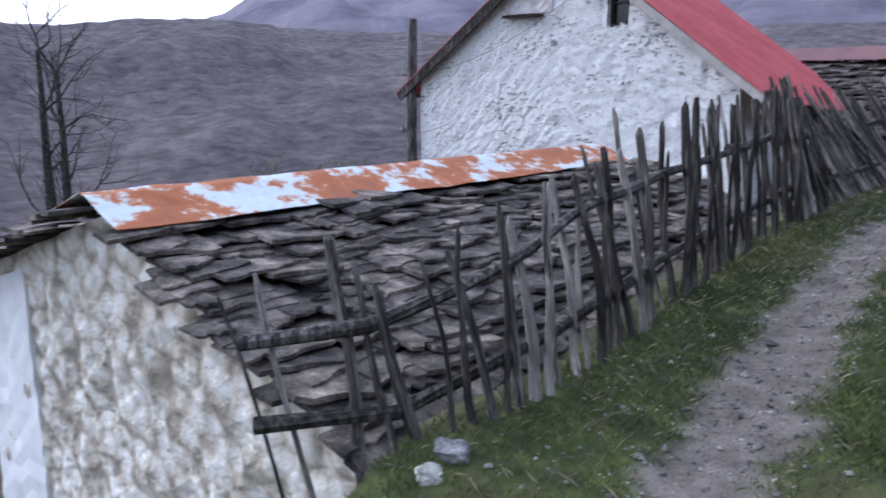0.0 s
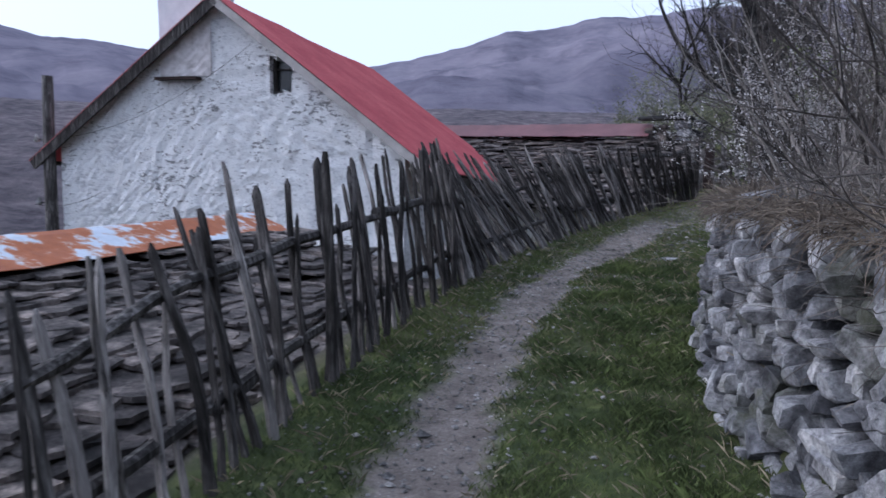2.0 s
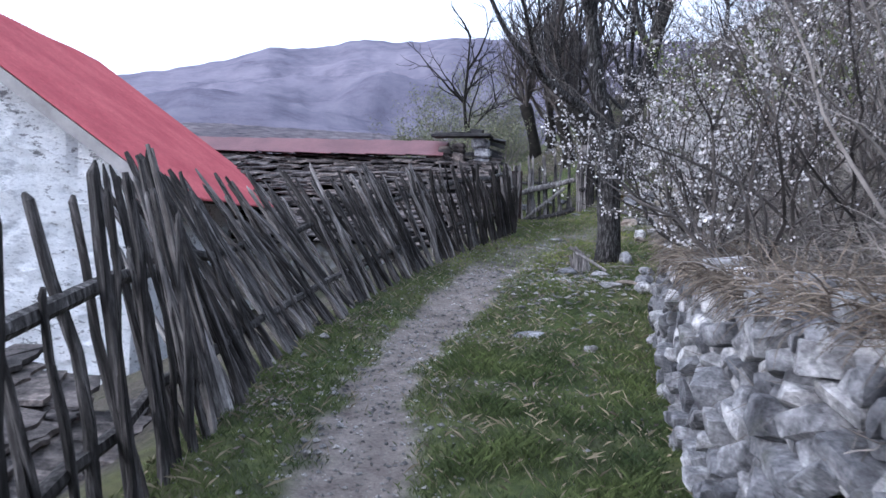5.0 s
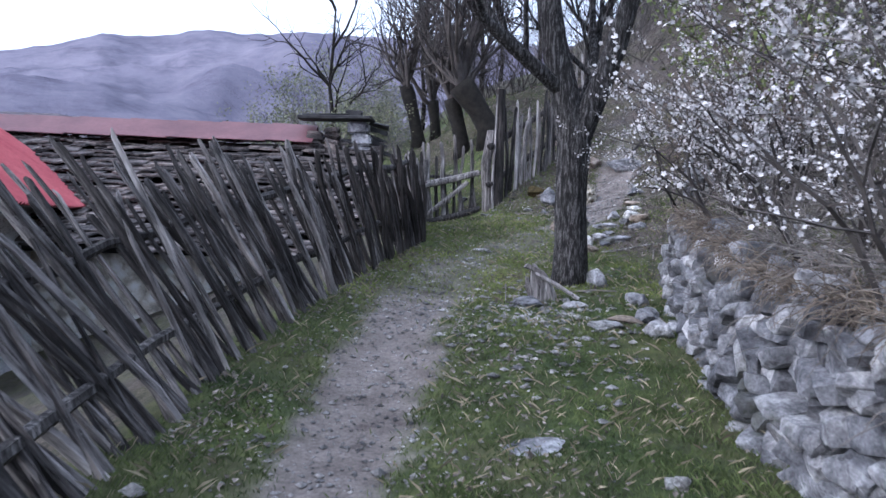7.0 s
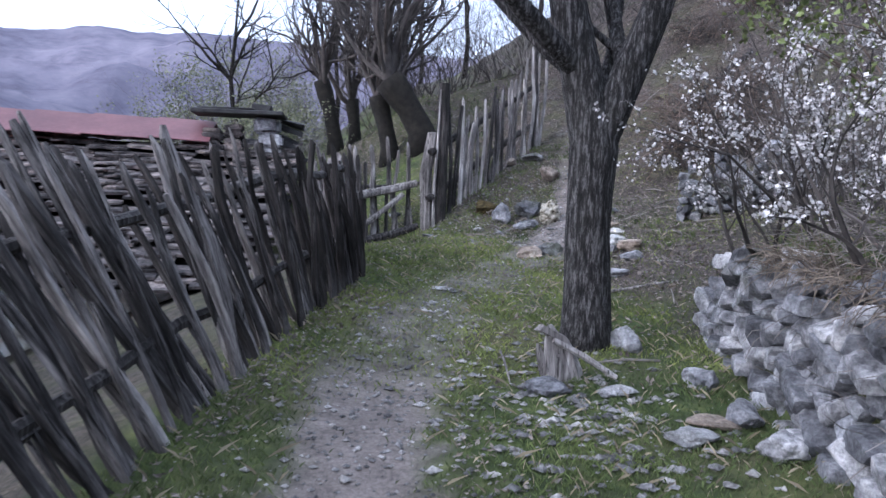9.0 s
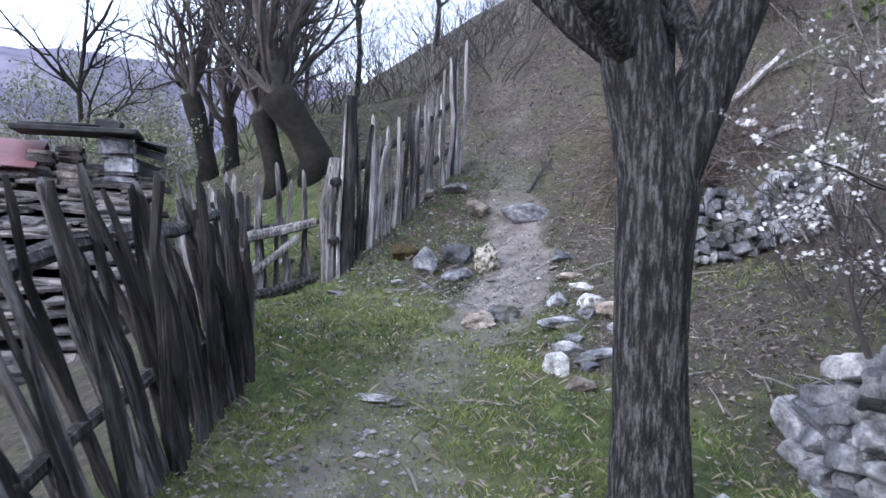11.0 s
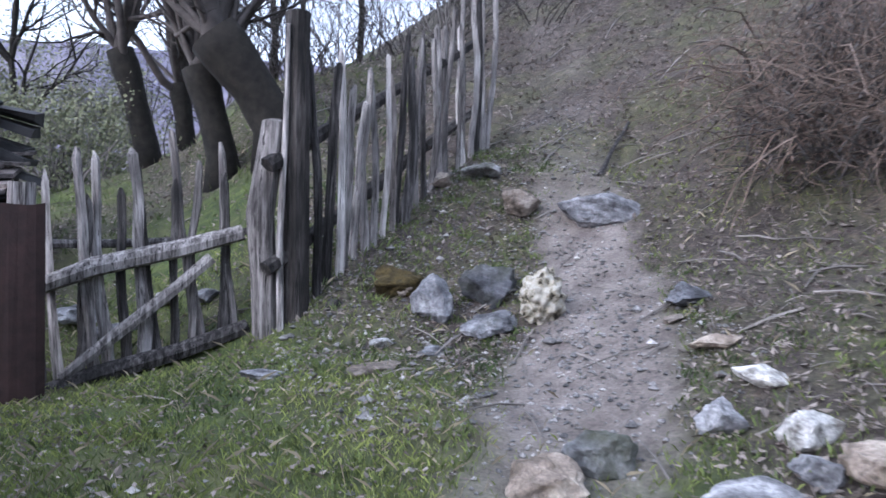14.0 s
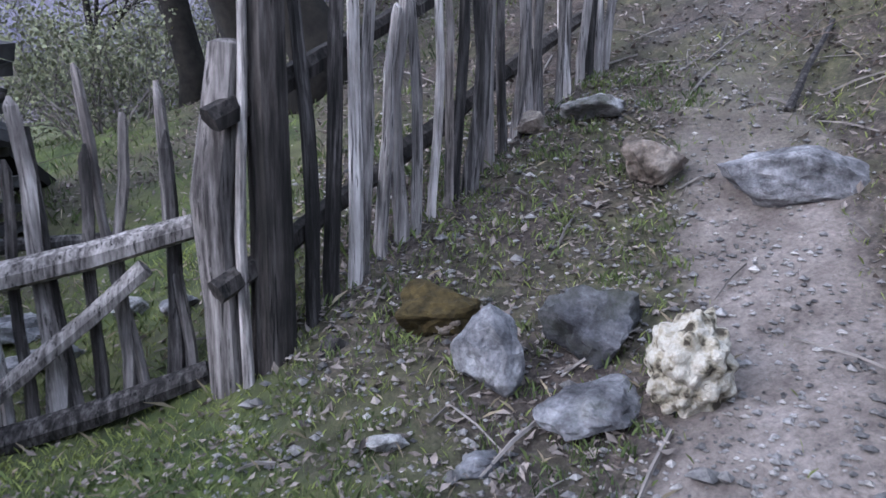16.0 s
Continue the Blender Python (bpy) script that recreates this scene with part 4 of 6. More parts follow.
def grow(raw, p, d, length, radius, level, rnd, tips, curl=0.16, rise=0.06, kids=(2, 4), sides=6, shrink=0.62, spread=0.75):
    """A limb with smaller limbs on it."""
    n = 5 if level > 1 else 4
    pts, end = bent(p, d, length, n, rnd, curl, rise)
    raw.tube(pts, [radius * (1 - 0.55 * i / n) for i in range(n + 1)], sides, rnd)
    if level <= 0:
        tips.append(pts)
        return
    for _ in range(rnd.randint(*kids)):
        i = rnd.randint(1, n)
        way = (pts[i] - pts[i - 1]).normalized()
        out = way.cross(Vector([rnd.gauss(0, 1) for _ in range(3)])).normalized()
        nd = (way * (1 - spread * 0.4) + out * spread * rnd.uniform(0.6, 1.2)).normalized()
        grow(raw, pts[i], nd, length * shrink * rnd.uniform(0.7, 1.2), radius * (0.42 + 0.1 * rnd.random()), level - 1, rnd, tips, curl * 1.1, rise, kids, max(3, sides - 1), shrink, spread)
    grow(raw, pts[-1], end, length * shrink, radius * 0.45, level - 1, rnd, tips, curl * 1.1, rise, kids, max(3, sides - 1), shrink, spread)


def smooth_mesh(me):
    me.polygons.foreach_set("use_smooth", [True] * len(me.polygons))
    return me


# ---- pale fences ----
def pale_mesh(height, rnd, r=0.034, bend=0.05, split=False):
    """A rough split pale: bent, tapered, with a hewn tip."""
    bm = bmesh.new()
    n = 5
    pts, rad = [], []
    bx, by = rnd.uniform(-bend, bend), rnd.uniform(-bend, bend)
    k2 = rnd.uniform(-0.02, 0.02)
    for i in range(n + 1):
        u = i / n
        pts.append((bx * math.sin(u * 3.0) + k2 * math.sin(u * 9), by * math.sin(u * 2.6), height * u))
        rad.append(r * (1.12 - 0.35 * u) * rnd.uniform(0.88, 1.12))
    pts.append((pts[-1][0] + rnd.uniform(-0.012, 0.012), pts[-1][1], height + rnd.uniform(0.02, 0.09)))
    rad.append(r * rnd.uniform(0.12, 0.55))
    tube(bm, pts, rad, 6, 0.3, rnd.uniform(0.45, 0.9), rnd)
    me = bpy.data.meshes.new("pale")
    bm.to_mesh(me)
    bm.free()
    return me


LEAN = [(-6, 17), (-5.0, 15), (-4.5, 9), (-3, 8), (-1, 5), (0.2, 4), (1.2, 14), (2.2, 30), (3.5, 38), (5, 36), (6.5, 30), (8, 20), (9.2, 13), (10.2, 10)]
TALL = [(-5.9, 1.0), (-5.5, 0.95), (-4.9, 0.95), (-4.3, 1.0), (-3.8, 1.08), (-3.3, 1.22), (-2.4, 1.38), (-1.5, 1.4), (-0.5, 1.33), (0.6, 1.35), (1.4, 1.45), (2.4, 1.58), (3.8, 1.65), (5, 1.55), (6.5, 1.36), (8, 1.2), (9, 1.1), (10.2, 1.02)]
RAIL_LOW = [(-5.5, 0.08), (-4.5, 0.24), (-3.5, 0.34), (12, 0.4)]
RAIL_HIGH = [(-5.5, 0.48), (-4.5, 0.76), (-3.5, 0.98), (12, 1.0)]


def near_fence():
    rnd = random.Random(31)
    fence = thing("pale_fence", "old fence of leaning dark weathered wooden pales beside the path", "fence", (-0.5, 0, -0.3))
    inv = Matrix.Translation((0.5, 0, 0.3))
    y = -5.62
    while y < 10.05:
        x = fence_x(y) + rnd.uniform(-0.03, 0.03)
        h = line(y, TALL) * rnd.choice((0.78, 0.88, 0.95, 1.0, 1.03, 1.08))
        foot = max(land(x, y), -0.95)
        h += max(0.0, -0.45 - foot) if y < -4.6 else 0.0
        lean = line(y, LEAN) + rnd.gauss(0, 4.0)
        fore = rnd.gauss(-2 if y < -1 else -5, 4.0)
        me = pale_mesh(h + 0.12, rnd, rnd.uniform(0.019, 0.033) if y > 0.7 else rnd.uniform(0.022, 0.038), 0.06)
        light = rnd.random() < (0.34 if 1 < y < 5 else 0.18) or -4.35 < y < -3.95
        me.materials.append(M_PALE_BLEACHED if -4.3 < y < -4.0 else M_PALE_LIGHT if light and y < 8.2 else M_POST if y > 7.4 and rnd.random() < 0.7 else M_PALE)
        ob = new("pale", me)
        ob.parent = fence
        ob.matrix_local = inv @ pose(x, y, foot - 0.1, -fore, -lean, rnd.uniform(-20, 20))
        y += rnd.uniform(0.035, 0.07) if y > 0.7 else rnd.uniform(0.08, 0.17) if y > -3.4 else rnd.uniform(0.1, 0.16)
    # rails on the far side of the pales
    for height in (RAIL_LOW, RAIL_HIGH):
        yy = -5.75
        while yy < 9.6:
            ln = rnd.uniform(2.2, 3.2)
            pts = []
            for k in range(6):
                q = min(yy + ln * k / 5, 10.0)
                z = line(q, height)
                a = radians(line(q, LEAN))
                x = fence_x(q) - math.sin(a) * z - 0.06
                pts.append((x, q, (land(fence_x(q), q) if q > -4.6 else -0.42) + math.cos(a) * z + rnd.uniform(-0.03, 0.03)))
            bm = bmesh.new()
            tube(bm, pts, [0.04, 0.042, 0.04, 0.038, 0.036, 0.03], 7, 0.15, 0.9, rnd)
            ob = part("rail", bm, M_PALE, fence)
            ob.matrix_local = inv
            yy += ln * 0.9
    return fence


near_fence()


def back_fence():
    """The short stretch from the corner back to the gate."""
    rnd = random.Random(33)
    fence = thing("pale_fence", "short stretch of upright dark pales leading to the gate", "fence", (0, 11.5, 0.5))
    inv = Matrix.Translation((0, -11.5, -0.5))
    y = 10.1
    while y < 13.3:
        x = 0.16 - (y - 10) * 0.1 + rnd.uniform(-0.04, 0.04)
        h = rnd.uniform(0.75, 1.1)
        me = pale_mesh(h + 0.1, rnd, rnd.uniform(0.026, 0.042), 0.05)
        me.materials.append(M_PALE_LIGHT if rnd.random() < 0.62 else M_PALE)
        ob = new("pale", me)
        ob.parent = fence
        ob.matrix_local = inv @ pose(x, y, land(x, y) - 0.1, rnd.gauss(0, 4), rnd.gauss(-5, 4), rnd.uniform(-20, 20))
        y += rnd.uniform(0.1, 0.17)
    for zz in (0.3, 0.72):
        bm = bmesh.new()
        tube(bm, [(0.1 - 0.1 * k, 10 + k, land(0.1, 10 + k) + zz) for k in range(4)], [0.04, 0.04, 0.035, 0.035], 7, 0.12, 0.9, rnd)
        part("rail", bm, M_PALE, fence).matrix_local = inv
    return fence


back_fence()


def hill_fence():
    rnd = random.Random(35)
    fence = thing("pale_fence", "tall grey fence of upright pales climbing the slope", "fence", (2.6, 14.7, 1.6))
    inv = Matrix.Translation((-2.6, -14.7, -1.6))
    a, b = Vector((1.72, 13.95, 0)), Vector((3.62, 15.75, 0))
    n = 24
    for i in range(n + 1):
        k = i / n
        if i in (1, 2):
            k += 0.005
        p = a.lerp(b, k)
        h = (1.72 if i < 3 else 1.45 + 0.25 * k) * rnd.uniform(0.9, 1.14)
        if i >= n - 3:
            h *= 1.12
        me = pale_mesh(h, rnd, rnd.uniform(0.026, 0.04), 0.04)
        me.materials.append(M_PALE if i < 2 or rnd.random() < 0.15 else M_PALE_BLEACHED if rnd.random() < 0.3 else M_PALE_LIGHT)
        ob = new("pale", me)
        ob.parent = fence
        z = min(land(p.x, p.y), line(k, [(0, 1.05), (1, 2.35)])) - 0.06
        ob.matrix_local = inv @ pose(p.x, p.y, z, rnd.gauss(0, 2), rnd.gauss(0, 2.2), rnd.uniform(-30, 30))
    for zz in (0.55, 1.22):
        for k0, k1 in ((-0.17, 0.28), (0.24, 0.66), (0.6, 1.02)):
            pts = []
            for q in range(5):
                k = k0 + (k1 - k0) * q / 4
                p = a.lerp(b, k)
                pts.append((p.x - 0.05, p.y + 0.06, line(k, [(-0.2, 0.82), (0, 1.05), (1, 2.35)]) + zz + rnd.uniform(-0.015, 0.015)))
            bm = bmesh.new()
            tube(bm, pts, [0.055, 0.055, 0.05, 0.045, 0.045], 6, 0.14, 0.7, rnd)
            part("rail", bm, M_POST, fence, "dark split rail").matrix_local = inv
    return fence


hill_fence()


def garden_gate():
    rnd = random.Random(37)
    gate = thing("wooden_gate", "rickety wooden gate of grey pales with a diagonal brace", "gate", (0.6, 13.95, 0.8))
    inv = Matrix.Translation((-0.6, -13.95, -0.8))
    tops = (1.86, 1.92, 1.8, 2.08, 2.08, 1.85, 2.12, 1.98, 1.9, 2.06, 2.28, 1.95, 2.16)
    for i, top in enumerate(tops):
        k = i / (len(tops) - 1)
        x, y = 0.0 + 1.18 * k, 14.02 + 0.06 * k
        z0 = 0.62 + 0.2 * k
        me = pale_mesh(top - z0, rnd, rnd.uniform(0.028, 0.042), 0.035)
        me.materials.append(M_PALE_LIGHT if i in (1, 3, 4, 6, 9, 10, 12) else M_PALE)
        ob = new("pale", me)
        ob.parent = gate
        ob.matrix_local = inv @ pose(x, y, z0, rnd.gauss(0, 1.5), rnd.gauss(-3, 3.0), rnd.uniform(-25, 25))
    for nm, pts, rad, mat in (
            ("top_pole", [(-0.02, 13.95, 1.25), (0.3, 13.97, 1.38), (0.8, 13.98, 1.5), (1.22, 14.0, 1.62)], [0.05, 0.062, 0.058, 0.05], M_PALE_LIGHT),
            ("bottom_pole", [(0.0, 13.93, 0.58), (0.35, 13.94, 0.7), (0.8, 13.97, 0.82), (1.26, 13.99, 0.98)], [0.06, 0.065, 0.06, 0.055], M_PALE),
            ("brace", [(0.12, 13.94, 0.68), (0.5, 13.95, 1.0), (0.8, 13.96, 1.25), (1.02, 13.97, 1.45)], [0.035, 0.04, 0.038, 0.04], M_PALE_LIGHT),
            ("back_rail", [(-0.1, 14.12, 1.52), (0.4, 14.12, 1.53), (0.9, 14.14, 1.56), (1.4, 14.12, 1.66)], [0.03, 0.03, 0.028, 0.025], M_PALE)):
        bm = bmesh.new()
        tube(bm, pts, rad, 8, 0.12, 0.9, rnd)
        part(nm, bm, mat, gate).matrix_local = inv
    return gate


garden_gate()


def post_thing(name, label, pts, rad, mat, wob=0.1, flat=0.95, seed=1):
    rnd = random.Random(seed)
    p = pts[0]
    bm = bmesh.new()
    tube(bm, [(a - p[0], b - p[1], c - p[2]) for a, b, c in pts], rad, 9, wob, flat, rnd)
    ob = part(name, bm, mat)
    ob.location = p
    return tagged(ob, label, "post")


post_thing("gate_post", "tall dark wooden post beside the gate", [(1.545, 13.855, 0.7), (1.55, 13.86, 1.6), (1.54, 13.85, 2.4), (1.545, 13.85, 3.1)], [0.105, 0.095, 0.088, 0.08], M_POST, seed=2)
post_thing("gate_post", "short knotty grey post with a sawn top", [(1.38, 13.86, 0.7), (1.36, 13.86, 1.3), (1.33, 13.85, 1.75), (1.41, 13.85, 2.36), (1.41, 13.85, 2.38)], [0.085, 0.09, 0.1, 0.085, 0.05], M_PALE_LIGHT, 0.14, seed=4)
post_thing("stick", "thin grey stick leaning on the gate post", [(1.46, 13.77, 0.8), (1.44, 13.77, 1.6), (1.47, 13.78, 2.3), (1.48, 13.78, 3.0)], [0.024, 0.022, 0.02, 0.012], M_PALE_LIGHT, seed=5)
post_thing("log_stub", "short dark log leaning against the gate post", [(1.66, 13.66, 0.85), (1.74, 13.72, 1.0), (1.84, 13.78, 1.16)], [0.09, 0.09, 0.07], M_PALE, seed=6)


def broken_stump():
    rnd = random.Random(61)
    st = thing("broken_stump", "splintered pale grey stump with a loose stick beside the tree", "stump", (1.2, 7.28, land(1.2, 7.28) - 0.05))
    for p0, p1, r in (((0, 0, 0), (-0.1, 0.0, 0.38), 0.1), ((0.07, -0.02, 0), (0.0, -0.02, 0.3), 0.075), ((-0.07, 0.03, 0), (-0.17, 0.02, 0.26), 0.05)):
        a, b = Vector(p0), Vector(p1)
        bm = bmesh.new()
        tube(bm, [a, a.lerp(b, 0.35), a.lerp(b, 0.75), b], [r, r * 0.85, r * 0.55, r * 0.12], 8, 0.3, 0.6, rnd)
        part("splinter", bm, M_PALE_LIGHT, st, "torn grey wood")
    bm = bmesh.new()
    box(bm, (-0.1, -0.05, 0.34), (0.2, 0.09, 0.05), Matrix.Rotation(radians(24), 3, "Y"), 0.02, rnd)
    part("broken_face", bm, M_PALE_BLEACHED, st, "bleached white broken wood")
    bm = bmesh.new()
    tube(bm, [(-0.1, -0.08, 0.3), (0.1, -0.09, 0.2), (0.3, -0.1, 0.08)], [0.02, 0.022, 0.018], 7, 0.15, 0.8, rnd)
    part("stick", bm, M_PALE_BLEACHED, st, "pale barkless stick")
    return st


broken_stump()


def plate_post():
    t = thing("plate_post", "fence post wrapped in a rusty brown metal plate", "post", (-0.07, 13.72, 0.4))
    bm = bmesh.new()
    n = 7
    for z in (0.05, 1.37):
        for k in range(n + 1):
            u = -0.2 + 0.4 * k / n
            bm.verts.new((u * 0.8, -0.09 - 0.05 * math.cos(u * 6) + 0.01 * n3(u * 9, z), z + (0.03 * n3(u * 7, 2) if z > 1 else 0)))
    bm.verts.ensure_lookup_table()
    for k in range(n):
        bm.faces.new((bm.verts[k], bm.verts[k + 1], bm.verts[n + 2 + k], bm.verts[n + 1 + k]))
    ext = bmesh.ops.extrude_face_region(bm, geom=list(bm.faces))
    bmesh.ops.translate(bm, verts=[g for g in ext["geom"] if isinstance(g, bmesh.types.BMVert)], vec=(0, 0.006, 0))
    bmesh.ops.recalc_face_normals(bm, faces=bm.faces)
    part("plate", bm, M_RUST_PLATE, t, "rusty brown sheet metal")
    bm = bmesh.new()
    tube(bm, [(0, 0, -0.1), (0, 0, 0.9), (0.02, 0, 1.5)], [0.09, 0.085, 0.08], 9, 0.1)
    part("post", bm, M_PALE_LIGHT, t)
    return t


plate_post()


# ---- dry stone walls and loose stones ----
def block_mesh(rnd):
    """A rough quarried block: a box with knocked-off corners and uneven faces."""
    bm = bmesh.new()
    skew = [rnd.uniform(-0.16, 0.16) for _ in range(4)]
    for sx in (-1, 1):
        for sy in (-1, 1):
            for sz in (-1, 1):
                cut = rnd.choice((0.1, 0.16, 0.24, 0.36))
                for k in range(3):
                    p = [0.52 * sx, 0.52 * sy, 0.52 * sz]
                    p[k] -= (sx, sy, sz)[k] * cut * rnd.uniform(0.6, 1.4)
                    p[(k + 1) % 3] -= (sx, sy, sz)[(k + 1) % 3] * cut * rnd.uniform(0.0, 0.5)
                    bm.verts.new((p[0] + skew[0] * p[2] + skew[1] * p[1], p[1] + skew[2] * p[2], p[2] + skew[3] * p[0]))
    for _ in range(5):
        v = Vector([rnd.gauss(0, 1) for _ in range(3)]).normalized() * rnd.uniform(0.55, 0.66)
        bm.verts.new(v)
    bmesh.ops.convex_hull(bm, input=list(bm.verts))
    bmesh.ops.delete(bm, geom=[v for v in bm.verts if not v.link_faces], context="VERTS")
    bmesh.ops.recalc_face_normals(bm, faces=bm.faces)
    me = bpy.data.meshes.new("stone")
    bm.to_mesh(me)
    bm.free()
    me.materials.append(M_ROCK)
    return me


ROCKS = [block_mesh(random.Random(100 + i)) for i in range(28)]


def retaining_wall():
    rnd = random.Random(51)
    wall = thing("stone_wall", "dry stone retaining wall of rough grey limestone along the path", "wall", (1.7, 0, -0.2))
    inv = Matrix.Translation((-1.7, 0, 0.2))
    ys = [-4.6 + 0.2 * i for i in range(64)]
    # Core behind the stones; its dark colour stands for shade in the joints.
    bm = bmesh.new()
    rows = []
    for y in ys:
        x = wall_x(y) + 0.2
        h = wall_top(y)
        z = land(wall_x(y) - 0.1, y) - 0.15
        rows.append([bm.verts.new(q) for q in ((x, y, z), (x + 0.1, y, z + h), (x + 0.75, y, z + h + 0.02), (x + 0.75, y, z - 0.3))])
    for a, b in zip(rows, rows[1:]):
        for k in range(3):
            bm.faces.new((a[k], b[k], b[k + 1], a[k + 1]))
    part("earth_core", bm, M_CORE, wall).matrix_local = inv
    rest_v, rest_f = [], []
    size = 0.17
    z = -0.02
    while z < 1.5:
        y = -4.4 + rnd.uniform(0, 0.15)
        course = size * rnd.uniform(0.5, 0.95)
        while y < 8.2:
            w = size * rnd.choice((0.45, 0.6, 0.8, 1.0, 1.3, 1.7))
            yc = y + w * 0.5
            if z < wall_top(yc) - 0.02 + rnd.uniform(-0.14, 0.06):
                base = land(wall_x(yc) - 0.15, yc) - 0.04
                dx = wall_x(yc + 0.1) - wall_x(yc - 0.1)
                turn = math.atan2(0.2, dx)
                p = Vector((wall_x(yc) + 0.12 + 0.1 * z + rnd.uniform(-0.08, 0.05), yc, base + z + course * 0.5 + rnd.uniform(-0.035, 0.035)))
                s = Vector((w * rnd.uniform(0.8, 0.94), size * rnd.uniform(1.1, 1.6), course * rnd.uniform(0.74, 1.12)))
                m = Matrix.LocRotScale(p, Euler((rnd.gauss(0, 0.16), rnd.gauss(0, 0.4), turn + rnd.gauss(0, 0.28) + rnd.choice((0, math.pi)))), s)
                me = rnd.choice(ROCKS)
                if -2.4 < yc < 2.0:
                    data_part("stone", me, wall, inv @ m)
                else:
                    k = len(rest_v)
                    rest_v += [tuple(inv @ m @ v.co) for v in me.vertices]
                    rest_f += [tuple(k + q for q in f.vertices) for f in me.polygons]
            y += w * 0.96
        z += course * 0.9
    tagged(data_part("stone_layer", raw_mesh("stone_layer", rest_v, rest_f, M_ROCK_WALL), wall), kind="stuff")
    return wall


def wall_top(y):
    return line(y, [(-4.6, 1.32), (-2.5, 1.27), (-0.5, 1.17), (1.5, 1.02), (3.5, 0.9), (4.4, 0.9), (6.2, 0.85), (7.4, 0.8), (8.2, 0.55)])


retaining_wall()


def ruined_wall():
    rnd = random.Random(53)
    wall = thing("stone_wall", "short ruined stretch of mossy dry stone wall on the slope", "wall", (4.3, 10.9, 1.2))
    inv = Matrix.Translation((-4.3, -10.9, -1.2))
    for z in range(7):
        u = -0.1 + rnd.uniform(0, 0.1)
        while u < 1.35:
            w = rnd.choice((0.06, 0.09, 0.12, 0.17))
            if z > 4 and rnd.random() < 0.35:
                u += w
                continue
            x, y = 3.97 + u * 0.85, 11.05 - u * 0.5
            p = Vector((x + rnd.uniform(-0.03, 0.03), y, land(x, y) + 0.04 + z * 0.09 + rnd.uniform(-0.02, 0.02)))
            m = Matrix.LocRotScale(p, Euler((rnd.gauss(0, 0.2), rnd.gauss(0, 0.2), -0.5 + rnd.gauss(0, 0.2))), Vector((w * 0.95, 0.2, 0.085 * rnd.uniform(0.75, 1.25))))
            data_part("stone", rnd.choice(ROCKS), wall, inv @ m)
            u += w
    return wall


ruined_wall()


def loose_stone(x, y, size, mat, label, flat=0.8, long=1.0, yaw=0.0, seed=0, sink=0.25, name="stone", lift=0.0):
    rnd = random.Random(900 + seed)
    bm = bmesh.new()
    bmesh.ops.create_icosphere(bm, subdivisions=4, radius=0.5)
    planes = [(Vector([rnd.gauss(0, 1) for _ in range(3)]).normalized(), rnd.uniform(0.24, 0.4)) for _ in range(5 if long > 1.8 and size > 0.4 else 14)]
    for v in bm.verts:
        for nrm, d in planes:
            over = v.co.dot(nrm) - d
            if over > 0:
                v.co -= nrm * over * 0.92
        v.co += v.co.normalized() * 0.07 * noise.fractal(v.co * 4 + Vector((seed, 0, 0)), 0.9, 2.0, 5)
        v.co = Vector((v.co.x * long, v.co.y, v.co.z * flat)) * size
    ob = part(name, bm, mat)
    ob.matrix_world = pose(x, y, land(x, y) + size * flat * (0.5 - sink) * 0.85 + lift, rnd.uniform(-8, 8), rnd.uniform(-8, 8), yaw)
    return tagged(ob, label, "stone")


